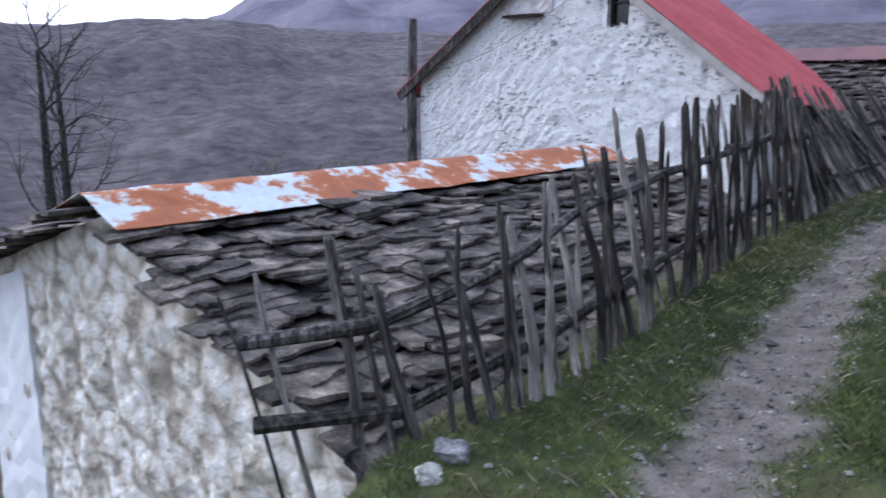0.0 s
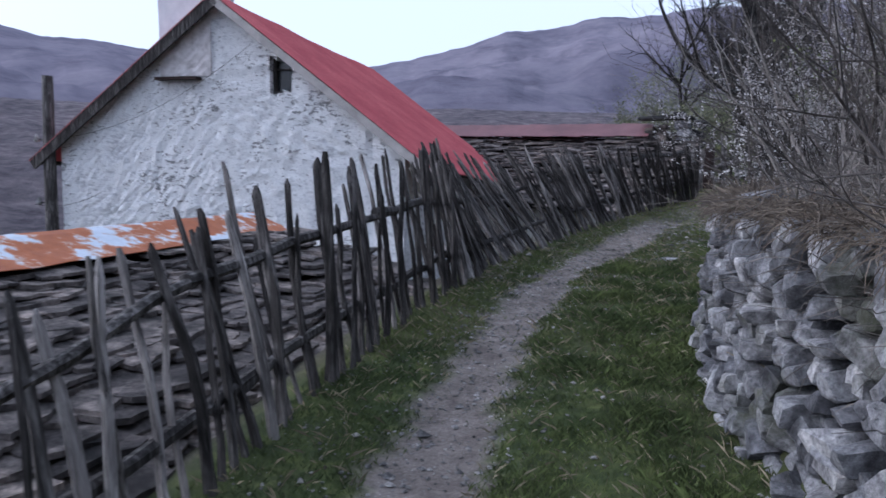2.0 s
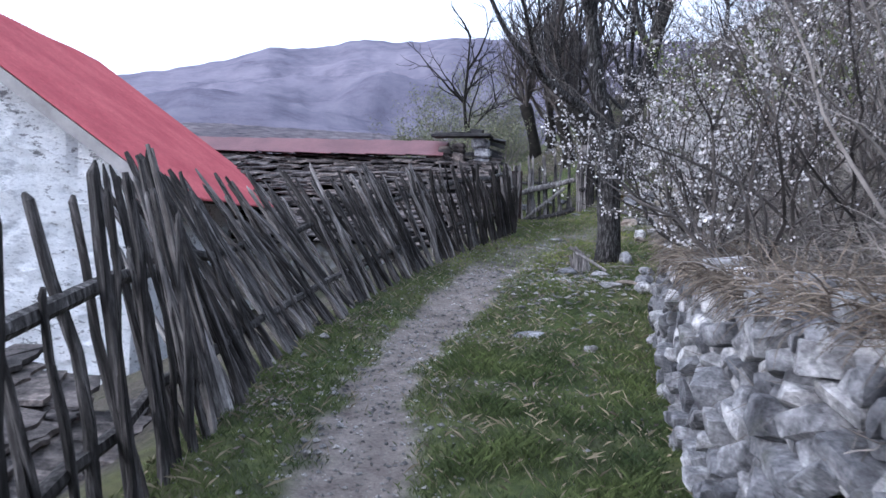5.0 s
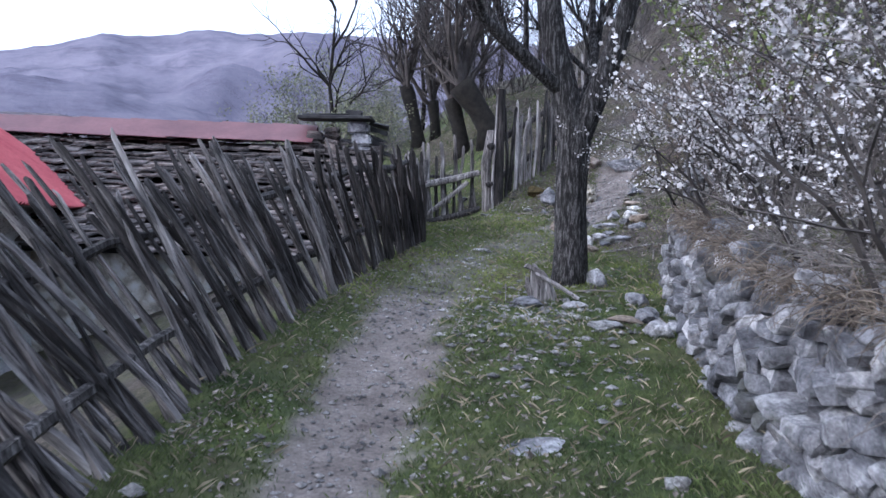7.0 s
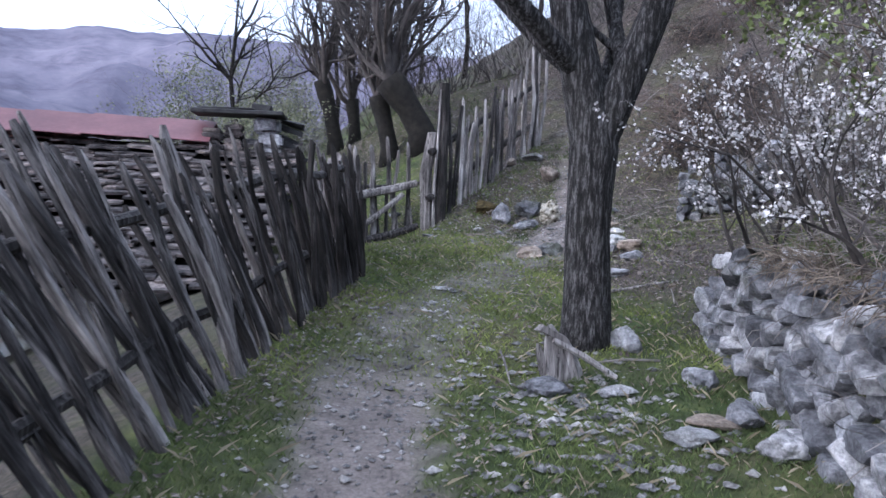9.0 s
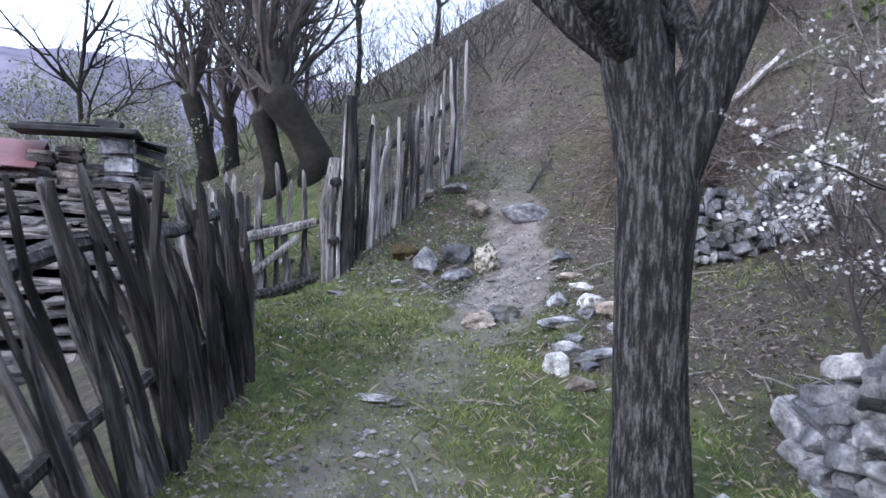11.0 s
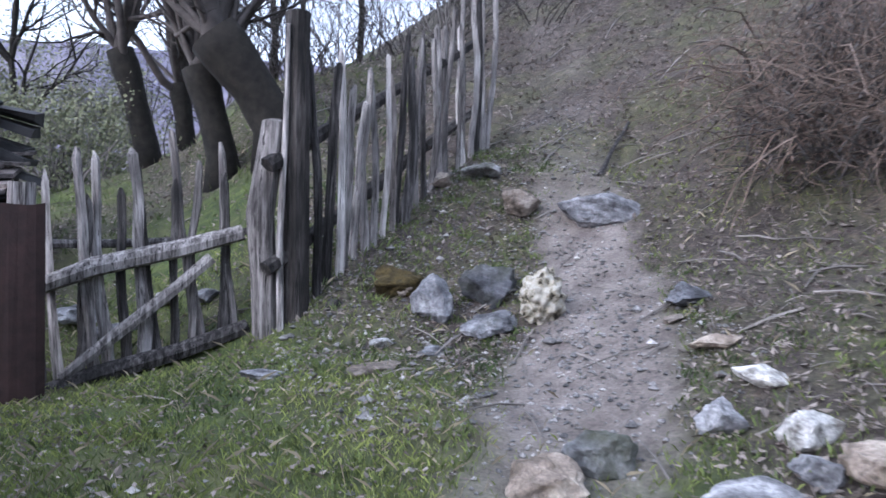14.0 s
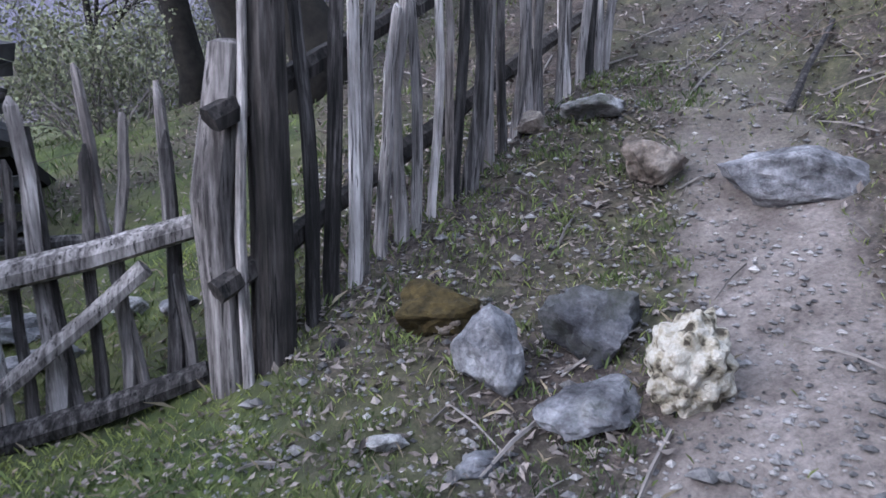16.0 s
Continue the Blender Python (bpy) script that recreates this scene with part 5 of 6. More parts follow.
GREY, WHITE, DARK, TAN = M_ROCK, M_ROCK_WHITE, M_ROCK_DARK, M_ROCK_TAN
for i, (x, y, size, mat, label, flat, long, yaw) in enumerate([
        (2.38, 13.4, 0.36, GREY, "upright blue-grey boulder beside the gate post", 1.1, 0.95, 10),
        (2.78, 13.42, 0.44, DARK, "dark cracked boulder resting on the bank", 0.8, 1.0, 30),
        (2.7, 13.08, 0.36, GREY, "low flat grey stone below the boulders", 0.5, 1.25, 20),
        (3.37, 14.25, 0.36, TAN, "round tan stone split on one face", 0.85, 1.0, 60),
        (3.8, 13.85, 0.41, DARK, "long smooth grey stone lying across the path", 0.75, 1.85, -14),
        (3.25, 14.85, 0.36, GREY, "pale stone at the foot of the hill fence", 0.6, 1.2, 20),
        (2.95, 15.0, 0.26, TAN, "brown stone at the foot of the hill fence", 0.8, 1.0, 0),
        (2.16, 11.2, 0.3, TAN, "brown split stone on the turf", 0.65, 1.1, 40),
        (2.46, 11.33, 0.3, GREY, "blue-grey stone on the turf", 0.8, 1.0, 80),
        (3.62, 12.38, 0.3, DARK, "dark flat rock beside the path", 0.5, 1.35, 10),
        (3.42, 11.88, 0.23, TAN, "flat pale stone beside the path", 0.5, 1.5, 0),
        (2.95, 11.27, 0.23, GREY, "grey stone in the row along the path", 0.9, 1.0, 15),
        (3.3, 11.43, 0.21, WHITE, "white stone in the row along the path", 0.6, 1.35, -20),
        (3.09, 10.96, 0.25, WHITE, "white stone in the row along the path", 0.75, 1.25, 0),
        (3.1, 10.6, 0.33, TAN, "slanting brown slab in the row of stones", 0.55, 1.4, -50),
        (3.0, 10.25, 0.24, GREY, "grey stone in the row along the path", 0.65, 1.2, -30),
        (2.72, 10.8, 0.31, GREY, "flat blue-grey stone in the row", 0.45, 1.4, 10),
        (2.5, 10.26, 0.3, GREY, "grey stone in the row along the path", 0.65, 1.1, 20),
        (2.2, 9.87, 0.24, WHITE, "white broken stone in the row", 0.85, 1.05, 20),
        (2.63, 9.95, 0.3, GREY, "flat grey stone in the row", 0.45, 1.5, -10),
        (2.66, 10.42, 0.2, DARK, "dark stone in the row", 0.6, 1.2, 0),
        (2.18, 9.48, 0.22, TAN, "brown slab half buried in the grass", 0.6, 1.3, -50),
        (2.96, 10.77, 0.2, GREY, "grey stone under the white one in the row", 0.7, 1.1, 0),
        (2.44, 9.86, 0.16, DARK, "small dark stone in the row", 0.6, 1.3, 30),
        (1.86, 12.7, 0.26, TAN, "flat tan stone in the grass", 0.25, 1.6, 20),
        (1.29, 12.85, 0.2, GREY, "small pale stone in the grass", 0.35, 1.5, 10),
        (0.84, 9.55, 0.2, WHITE, "flat white chip in the grass", 0.2, 1.8, -30),
        (1.04, 7.02, 0.25, GREY, "grey stone near the tree", 0.6, 1.3, 10),
        (1.42, 6.98, 0.2, GREY, "flat grey stone near the tree", 0.4, 1.4, -20),
        (1.8, 7.75, 0.28, GREY, "grey stone leaning beside the trunk", 0.9, 0.9, 20),
        (1.52, 6.3, 0.24, WHITE, "smooth white stone in the grass", 0.5, 1.4, 15),
        (1.71, 6.48, 0.24, TAN, "flat tan stone in the grass", 0.25, 1.5, 0),
        (0.6, 4.2, 0.24, GREY, "flat grey stone in the grass", 0.25, 1.5, 10),
        (1.17, 3.8, 0.13, WHITE, "small round white stone in the grass", 0.75, 1.0, 0),
        (3.95, 8.45, 0.34, GREY, "pale boulder on the bank", 0.9, 1.1, 40),
        (2.02, 7.1, 0.26, GREY, "pale stone fallen from the wall", 0.8, 1.0, 15),
        (1.93, 6.5, 0.26, GREY, "grey stone fallen from the wall", 0.7, 1.2, 70),
        (1.86, 6.1, 0.24, GREY, "pale stone fallen from the wall", 0.8, 1.0, 5),
        (0.22, -5.1, 0.2, GREY, "pale stone at the foot of the fence", 0.7, 1.1, 25),
        (0.3, -5.28, 0.14, WHITE, "white stone at the foot of the fence", 0.8, 1.1, 60),
        (0.35, 14.6, 0.3, GREY, "pale stone behind the gate", 0.6, 1.3, 15),
        (0.7, 14.9, 0.24, WHITE, "white stone behind the gate", 0.6, 1.2, 40),
        (0.1, 14.9, 0.34, GREY, "grey stone behind the gate", 0.6, 1.3, 70),
        (1.0, 14.7, 0.22, GREY, "small grey stone behind the gate", 0.7, 1.1, 0),
        (2.22, 13.72, 0.38, M_MOSS, "stone covered in brown-green moss under the fence rail", 0.75, 1.1, 0),
        (2.3, 13.72, 0.24, TAN, "small tan stone beside the mossy one", 0.7, 1.2, 30),
        (2.0, 13.12, 0.13, WHITE, "small pale stone in the grass", 0.6, 1.3, 10),
        (2.28, 12.98, 0.15, GREY, "small grey stone in the grass", 0.6, 1.3, 50),
        (3.43, 12.28, 0.13, TAN, "small flat stone on the path", 0.5, 1.2, 5)]):
    loose_stone(x, y, size, mat, label, flat, long, yaw, i)


def tufa_material():
    s = Nodes("pitted_tufa")
    v = s.world_place()
    pit, fine = s.noise(17, 5, 0.6, v), s.noise(70, 5, 0.7, v)
    c = s.ramp(pit, (0.37, (0.05, 0.042, 0.03)), (0.46, (0.3, 0.27, 0.2)), (0.54, (0.42, 0.395, 0.335)))
    c = s.mix(0.4, c, s.ramp(fine, (0.35, (0.5, 0.48, 0.45)), (0.65, (1.3, 1.3, 1.3))), "MULTIPLY")
    return s.finish(c, 0.95, pit, 1.0, 0.04)


M_TUFA = tufa_material()


def knobby_stone():
    """A white stone of lumps, like broken tufa."""
    rnd = random.Random(71)
    bm = bmesh.new()
    bmesh.ops.create_icosphere(bm, subdivisions=5, radius=0.5)
    for v in bm.verts:
        n = v.co.normalized()
        f = noise.voronoi(v.co * 5.5)[0][0]
        v.co += n * (0.22 * (0.5 - f) + 0.1 * noise.noise(v.co * 2.2))
        v.co = Vector((v.co.x * 0.28, v.co.y * 0.27, v.co.z * 0.34))
    ob = part("tufa_stone", bm, M_TUFA, smooth_faces=True)
    ob.matrix_world = pose(2.98, 12.98, land(2.98, 12.98) + 0.14, 10, 14, 40)
    return tagged(ob, "knobbly white stone full of holes", "stone")


knobby_stone()


# ---- the tree on the path ----
def make_tree(name, label, base, limbs, rnd, levels, trunk=None, mat=M_BARK, group="", twig_mat=None, rise=0.06, sides=14, curl=0.16):
    """trunk: points and radii from the base; limbs: (point index, way, length, radius)."""
    tree = thing(name, label, "tree", base, group)
    pts, rad = trunk
    bm = bmesh.new()
    tube(bm, [Vector(p) - Vector(base) for p in pts], rad, sides, 0.07, 1.0, rnd)
    part("trunk", bm, mat, tree, smooth_faces=True)
    tips = []
    for i, way, length, radius in limbs:
        raw = Raw()
        grow(raw, Vector(pts[i]) - Vector(base), Vector(way).normalized(), length, radius, levels, rnd, tips, curl, rise=rise, sides=8)
        me = smooth_mesh(raw.mesh("limb", mat if twig_mat is None else twig_mat))
        data_part("limb", me, tree)
    return tree, tips


rt = random.Random(81)
zb = land(1.58, 7.9)
make_tree("walnut_tree", "bare tree with furrowed grey bark forking above the path", (1.58, 7.9, zb - 0.1),
          [(5, (-0.3, 0.05, 1), 2.6, 0.16), (5, (0.42, -0.1, 1.0), 2.5, 0.135), (6, (0.2, 0.6, 1), 1.7, 0.05)], rt, 4,
          ([(1.56, 7.86, zb - 0.15), (1.57, 7.88, zb + 0.12), (1.57, 7.9, zb + 0.4), (1.55, 7.9, zb + 0.75), (1.55, 7.9, zb + 1.05), (1.56, 7.9, zb + 1.34), (1.58, 7.92, zb + 1.56)],
           [0.205, 0.172, 0.158, 0.152, 0.154, 0.168, 0.14]), rise=0.12, curl=0.06)

# pollarded trees on the green slope
for j, (x, y, lean, h, r) in enumerate(((1.75, 16.9, -0.75, 3.62, 0.25), (1.15, 17.3, -0.3, 3.35, 0.16), (0.66, 20.7, -0.12, 3.72, 0.14), (0.2, 19.7, -0.4, 3.95, 0.16))):
    rj = random.Random(300 + j)
    z = land(x, y)
    h -= z
    P = [(x, y, z - 0.25), (x + lean * 0.12, y, z + h * 0.2), (x + lean * 0.45, y, z + h * 0.55), (x + lean * 0.8, y + 0.05, z + h * 0.85), (x + lean, y + 0.05, z + h)]
    limbs = [(rj.choice((3, 4)), (rj.uniform(-1.0, 0.8), rj.uniform(-0.6, 0.6), rj.uniform(0.6, 1.5)), rj.uniform(1.1, 2.1), rj.uniform(0.03, 0.07)) for _ in range(7)]
    limbs += [(4, (rj.uniform(-0.5, 0.7), rj.uniform(-0.4, 0.4), 1.5), rj.uniform(1.6, 2.3), r * rj.uniform(0.38, 0.5)) for _ in range(3)]
    make_tree("pollard_tree", "gnarled dark pollard with bare shoots on the green slope", (x, y, z - 0.2), limbs, rj, 3,
              (P, [r * 1.5, r * 1.05, r * 0.95, r * 1.15, r * 1.1]), M_BARK_DARK, group="pollards on the slope", twig_mat=M_TWIG, rise=0.14)

# bare trees down in the valley, left of the slate house
for j, (x, y, h) in enumerate(((-16.5, -3.2, 6.4), (-17.6, -2.6, 5.4))):
    rj = random.Random(400 + j)
    z = land(x, y)
    top = 2.9 - 0.5 * j
    n = 6
    P = [(x + 0.12 * math.sin(k * 1.3 + j), y, z - 0.3 + (top - 0.6 - z) * k / n) for k in range(n + 1)]
    limbs = [(rj.randint(3, 6), (rj.uniform(-1, 1), rj.uniform(-1, 1), rj.uniform(0.3, 1.2)), rj.uniform(0.8, 1.7), 0.035) for _ in range(9)]
    make_tree("bare_tree", "bare dark tree standing below the slate house", (x, y, z - 0.2), limbs, rj, 2, (P, [0.19, 0.17, 0.15, 0.13, 0.1, 0.07, 0.05]), group="trees in the valley", sides=9)


# ---- shrubs ----
def shrub(name, label, base, radius, height, stems, rnd, twig_mat, leaf_mat=None, leaves=0, leaf_size=0.03, levels=2, lean=(0, 0, 0), thick=0.014, leaf_name="foliage", clump=0.05):
    sh = thing(name, label, "bush", base)
    raw, tips = Raw(), []
    for _ in range(stems):
        a, q = rnd.uniform(0, 6.28), rnd.random() ** 0.5 * radius
        p = Vector((math.cos(a) * q * 0.6, math.sin(a) * q * 0.6, -0.05))
        d = Vector((math.cos(a) * 0.6, math.sin(a) * 0.6, 1.1)) + Vector(lean) + Vector([rnd.gauss(0, 0.25) for _ in range(3)])
        grow(raw, p, d, height * rnd.uniform(0.45, 0.75), thick * rnd.uniform(0.6, 1.3), levels, rnd, tips, 0.17, 0.03, (1, 3), 4, 0.6, 0.7)
    tw = data_part("branchwork", raw.mesh("branchwork", twig_mat), sh)
    tagged(tw, kind="stuff")
    if leaves:
        raw = Raw()
        for _ in range(leaves):
            pts = rnd.choice(tips)
            i = rnd.randint(0, len(pts) - 2)
            p = pts[i].lerp(pts[i + 1], rnd.random()) + Vector([rnd.gauss(0, clump * 0.5) for _ in range(3)])
            if leaf_name == "blossom":
                raw.flower(p, leaf_size * rnd.uniform(0.6, 1.15), rnd)
            else:
                raw.leaf(p, leaf_size * rnd.uniform(0.6, 1.3), rnd, None, 0.85)
        tagged(data_part(leaf_name, raw.mesh(leaf_name, leaf_mat), sh), kind="stuff")
    return sh


rs = random.Random(91)
for x, y, r, h, n, lv, lean in ((2.6, 6.7, 0.4, 1.2, 9, 1500, -0.2), (2.45, 5.6, 0.35, 1.15, 8, 1300, -0.15), (3.05, 6.0, 0.5, 1.9, 9, 2600, -0.1), (2.9, 4.3, 0.6, 2.2, 9, 2200, -0.2), (3.4, 5.0, 0.6, 2.3, 10, 2600, 0.1),
                                (2.0, 3.3, 0.42, 1.5, 12, 1500, -0.15), (1.95, 2.0, 0.35, 1.45, 11, 1500, -0.25), (2.75, 7.6, 0.4, 1.4, 9, 1700, -0.5), (2.4, 6.1, 0.35, 0.9, 9, 1500, -0.35), (2.2, 4.4, 0.4, 1.3, 9, 1200, -0.1), (3.7, 5.6, 0.6, 2.4, 8, 1500, 0.0)):
    shrub("blossom_bush", "blackthorn bush covered in small white blossom", (x, y, land(x, y)), r, h, n, rs, M_TWIG, M_BLOSSOM, int(lv * 1.15), 0.026, 2, (lean, -0.1, 0.1), leaf_name="blossom", clump=0.03)
BANK = ((2.5, 2.4, 0.9), (2.7, 0.9, 1.0), (3.0, -0.6, 1.0), (3.9, 1.7, 1.15), (3.5, -2.0, 1.0), (4.6, -0.3, 1.2), (4.4, 3.4, 1.2), (5.6, 1.6, 1.3), (5.2, 5.2, 1.25), (4.9, 7.2, 1.1), (5.2, -2.2, 1.3),
        (3.2, 3.1, 1.0), (3.6, 0.4, 1.0), (4.0, 4.6, 1.1), (4.3, 6.2, 1.1), (5.9, 6.6, 1.3), (6.4, 4.0, 1.4), (6.6, 0.2, 1.4), (5.7, 8.6, 1.0), (6.9, 7.8, 1.2), (2.45, 1.6, 0.7), (2.6, -1.4, 0.75), (4.2, 9.4, 0.6), (5.0, 10.0, 0.8), (6.3, 10.2, 1.0),
        (7.6, 9.4, 1.2), (7.6, 11.6, 1.1), (8.4, 13.6, 1.1), (9.2, 10.8, 1.2), (3.3, -3.6, 0.8), (3.5, 7.9, 0.6), (3.0, 7.4, 0.5), (4.3, 8.7, 0.7), (3.9, 7.0, 0.8))
kinds = []
for k in range(5):
    x, y, r = BANK[k]
    kinds.append(shrub("brush", "leafless grey thicket growing on the bank", (x, y, land(x, y)), 0.8, 2.1, 15, rs, M_TWIG_GREY if k % 2 else M_TWIG, None, 0, 0.03, 3, (-0.15, -0.1, 0), 0.011))
    tagged(kinds[-1], group="thicket on the bank")
for i, (x, y, r) in enumerate(BANK[5:]):
    c = copy_thing(kinds[i % 5], pose(x, y, land(x, y), 0, 0, rs.uniform(-60, 60)) @ Matrix.Scale(r, 4))
shrub("leafy_bush", "bush with fresh green leaves above the stone wall", (3.7, 6.9, land(3.7, 6.9)), 0.6, 1.7, 12, rs, M_TWIG_WARM, M_LEAF, 3200, 0.045, 2, (-0.2, 0, 0), leaf_name="foliage", clump=0.12)
shrub("evergreen_bush", "dense dark evergreen bush above the bank", (4.3, -0.9, land(4.3, -0.9)), 0.7, 3.0, 14, rs, M_TWIG, M_IVY, 5200, 0.06, 2, (-0.3, 0, 0.1), leaf_name="foliage", clump=0.12)
def bramble(base, rnd):
    """Canes that arch up and droop downhill over a dark knot of dead twigs."""
    th = thing("bramble", "brown tangle of dead bramble canes on the slope", "bush", base, "brambles on the slope")
    canes, knot = Raw(), Raw()
    for _ in range(170):
        a, q = rnd.uniform(0, 6.28), rnd.random() ** 0.5 * 0.95
        p = Vector((math.cos(a) * q + 0.3, math.sin(a) * q, 0.3 * rnd.random()))
        d = Vector((rnd.gauss(-0.35, 0.6), rnd.gauss(-0.3, 0.6), rnd.uniform(0.5, 1.4)))
        pts, _e = bent(p, d, rnd.uniform(0.6, 1.7), 8, rnd, 0.2, -0.21)
        r = rnd.choice((0.003, 0.004, 0.005, 0.0085))
        canes.tube(pts, [r * (1 - 0.08 * k) for k in range(9)], 3, rnd)
        for _k in range(2):
            m = rnd.randint(2, 7)
            side, _e = bent(pts[m], Vector([rnd.gauss(0, 1) for _ in range(3)]), rnd.uniform(0.1, 0.4), 3, rnd, 0.35, -0.2)
            canes.tube(side, [0.003, 0.003, 0.002, 0.001], 3, rnd)
    for _ in range(420):
        a, q = rnd.uniform(0, 6.28), rnd.random() ** 0.5 * 0.8
        p = Vector((math.cos(a) * q + 0.2, math.sin(a) * q, rnd.uniform(0.0, 0.55)))
        pts, _e = bent(p, Vector([rnd.gauss(0, 1) for _ in range(3)]), rnd.uniform(0.15, 0.5), 3, rnd, 0.4, 0.0)
        knot.tube(pts, [0.007, 0.006, 0.005, 0.003], 3, rnd)
    tagged(data_part("cane_tangle", canes.mesh("cane_tangle", M_TWIG_WARM), th), kind="stuff")
    tagged(data_part("undergrowth", knot.mesh("undergrowth", M_TWIG), th), kind="stuff")
    return th


brambles = [bramble((x, y, land(x, y)), rs) for x, y in ((5.15, 13.0), (5.7, 13.7), (5.75, 13.0))]
for i, (x, y, r) in enumerate(((5.4, 13.4, 0.9), (5.5, 12.75, 0.75), (6.3, 13.9, 0.6), (6.8, 16.2, 0.8), (8.0, 15.4, 1.2), (8.6, 17.6, 1.2), (9.4, 13.0, 1.2))):
    copy_thing(brambles[i % 3], pose(x, y, land(x, y), 0, 0, rs.uniform(-50, 50)) @ Matrix.Scale(r, 4))
shrub("grey_bush", "grey budding bush behind the gate", (-0.9, 20.2, land(-0.9, 20.2)), 0.8, max(1.2, 3.7 - land(-0.9, 20.2)) * 0.8, 34, rs, M_TWIG_GREY, M_LEAF_PALE, 7000, 0.05, 3, (0, 0, 0), 0.018, clump=0.2)
shrub("willow_bush", "pale green willow bush behind the gate", (-2.6, 27.5, land(-2.6, 27.5)), 1.8, 2.9, 24, rs, M_TWIG_GREY, M_LEAF_PALE, 13000, 0.06, 3, (0, 0, 0), 0.03, clump=0.3)
shrub("willow_bush", "pale green willow bush beyond the stone house", (-5.0, 31, land(-5.0, 31)), 1.6, 2.2, 14, rs, M_TWIG_GREY, M_LEAF_PALE, 4500, 0.08, 3, (0, 0, 0), 0.03, clump=0.3)
shrub("yellow_bush", "yellowish budding bush beyond the slate house", (-18.5, 4.6, land(-18.5, 4.6)), 1.6, max(1.0, -0.6 - land(-18.5, 4.6)) * 0.82, 16, rs, M_TWIG, M_LEAF_PALE, 5200, 0.09, 2, (0, 0, 0), 0.05, clump=0.4)
# hillside thicket behind the hill fence and on the skyline
for i, (x, y, r) in enumerate(((-1.7, 18.2, 0.8), (-0.7, 21.5, 0.9), (-2.6, 20.5, 1.0), (4.6, 19.5, 1.0), (3.2, 22.5, 1.2), (6.2, 23.5, 1.3), (8.5, 19.5, 1.2), (1.4, 26.5, 1.4), (5.0, 28.5, 1.5), (9.5, 26, 1.5), (9.2, 16.5, 1.1), (-1.5, 29, 1.5), (10.5, 21.5, 1.4), (7.2, 21, 1.2), (2.4, 25, 1.3), (6.9, 18.6, 0.9), (12, 18, 1.4), (4.2, 24.6, 1.3), (8.2, 24, 1.4), (11.5, 14.5, 1.4), (5.4, 21.6, 1.0))):
    copy_thing(kinds[i % 5], pose(x, y, land(x, y), 0, 0, rs.uniform(-60, 60)) @ Matrix.Scale(r, 4))
for i, (x, y, r) in enumerate(((5.3, 18.3, 0.8), (6.6, 19.9, 1.0), (7.7, 17.9, 0.9), (5.9, 20.6, 1.1), (4.4, 21.0, 1.0), (8.6, 21.2, 1.2), (7.0, 22.4, 1.2), (9.6, 19.4, 1.1))):
    copy_thing(kinds[(i % 3) * 2], pose(x, y, land(x, y), 0, 0, rs.uniform(-60, 60)) @ Matrix.Scale(r, 4))
for i, (x, y, r) in enumerate(((1.2, 21.6, 1.0), (2.2, 21.0, 1.05), (3.1, 20.6, 1.0), (3.9, 20.2, 1.05), (4.8, 20.0, 1.0), (2.7, 22.0, 1.25), (4.2, 21.6, 1.25), (5.6, 20.4, 1.0), (0.2, 22.6, 1.1), (1.7, 23.4, 1.3))):
    copy_thing(kinds[(i % 3) * 2], pose(x, y, land(x, y), 0, 0, rs.uniform(-60, 60)) @ Matrix.Scale(r, 4))
for j, (x, y) in enumerate(((2.2, 24.5), (0.4, 27.5), (4.2, 25.5), (-2.6, 25.0), (6.8, 26.5), (3.6, 31))):
    rj = random.Random(600 + j)
    z = land(x, y)
    P = [(x, y, z - 0.3), (x + 0.05, y, z + 1.2), (x - 0.08, y, z + 2.4), (x, y, z + 3.6), (x + 0.06, y, z + 4.8)]
    limbs = [(rj.randint(1, 4), (rj.uniform(-1, 1), rj.uniform(-0.7, 0.7), rj.uniform(0.5, 1.4)), rj.uniform(1.0, 2.0), 0.05) for _ in range(8)]
    make_tree("bare_tree", "slender bare tree on the upper slope", (x, y, z - 0.2), limbs, rj, 2, (P, [0.09, 0.075, 0.06, 0.045, 0.03]), M_BARK_DARK, group="trees on the slope", sides=7)


# ---- fallen branches ----
def fallen_branch(label, a, b, r, mat, lift=(0.0, 0.0), seed=0):
    rnd = random.Random(700 + seed)
    n = 5
    z0, z1 = land(*a) + lift[0], land(*b) + lift[1]
    pts = []
    for k in range(n + 1):
        u = k / n
        x, y = a[0] + (b[0] - a[0]) * u, a[1] + (b[1] - a[1]) * u
        z = z0 + (z1 - z0) * u + r * 0.6 + rnd.uniform(-0.4, 0.4) * r
        pts.append((x - a[0] + rnd.uniform(-0.5, 0.5) * r, y - a[1], (z if lift[1] else max(z, land(x, y) + r * 0.4)) - z0))
    bm = bmesh.new()
    tube(bm, pts, [r * (1.05 - 0.08 * k) for k in range(n + 1)], 7, 0.16, 0.9, rnd)
    ob = part("fallen_branch", bm, mat)
    ob.location = (a[0], a[1], z0)
    return tagged(ob, label, "branch")


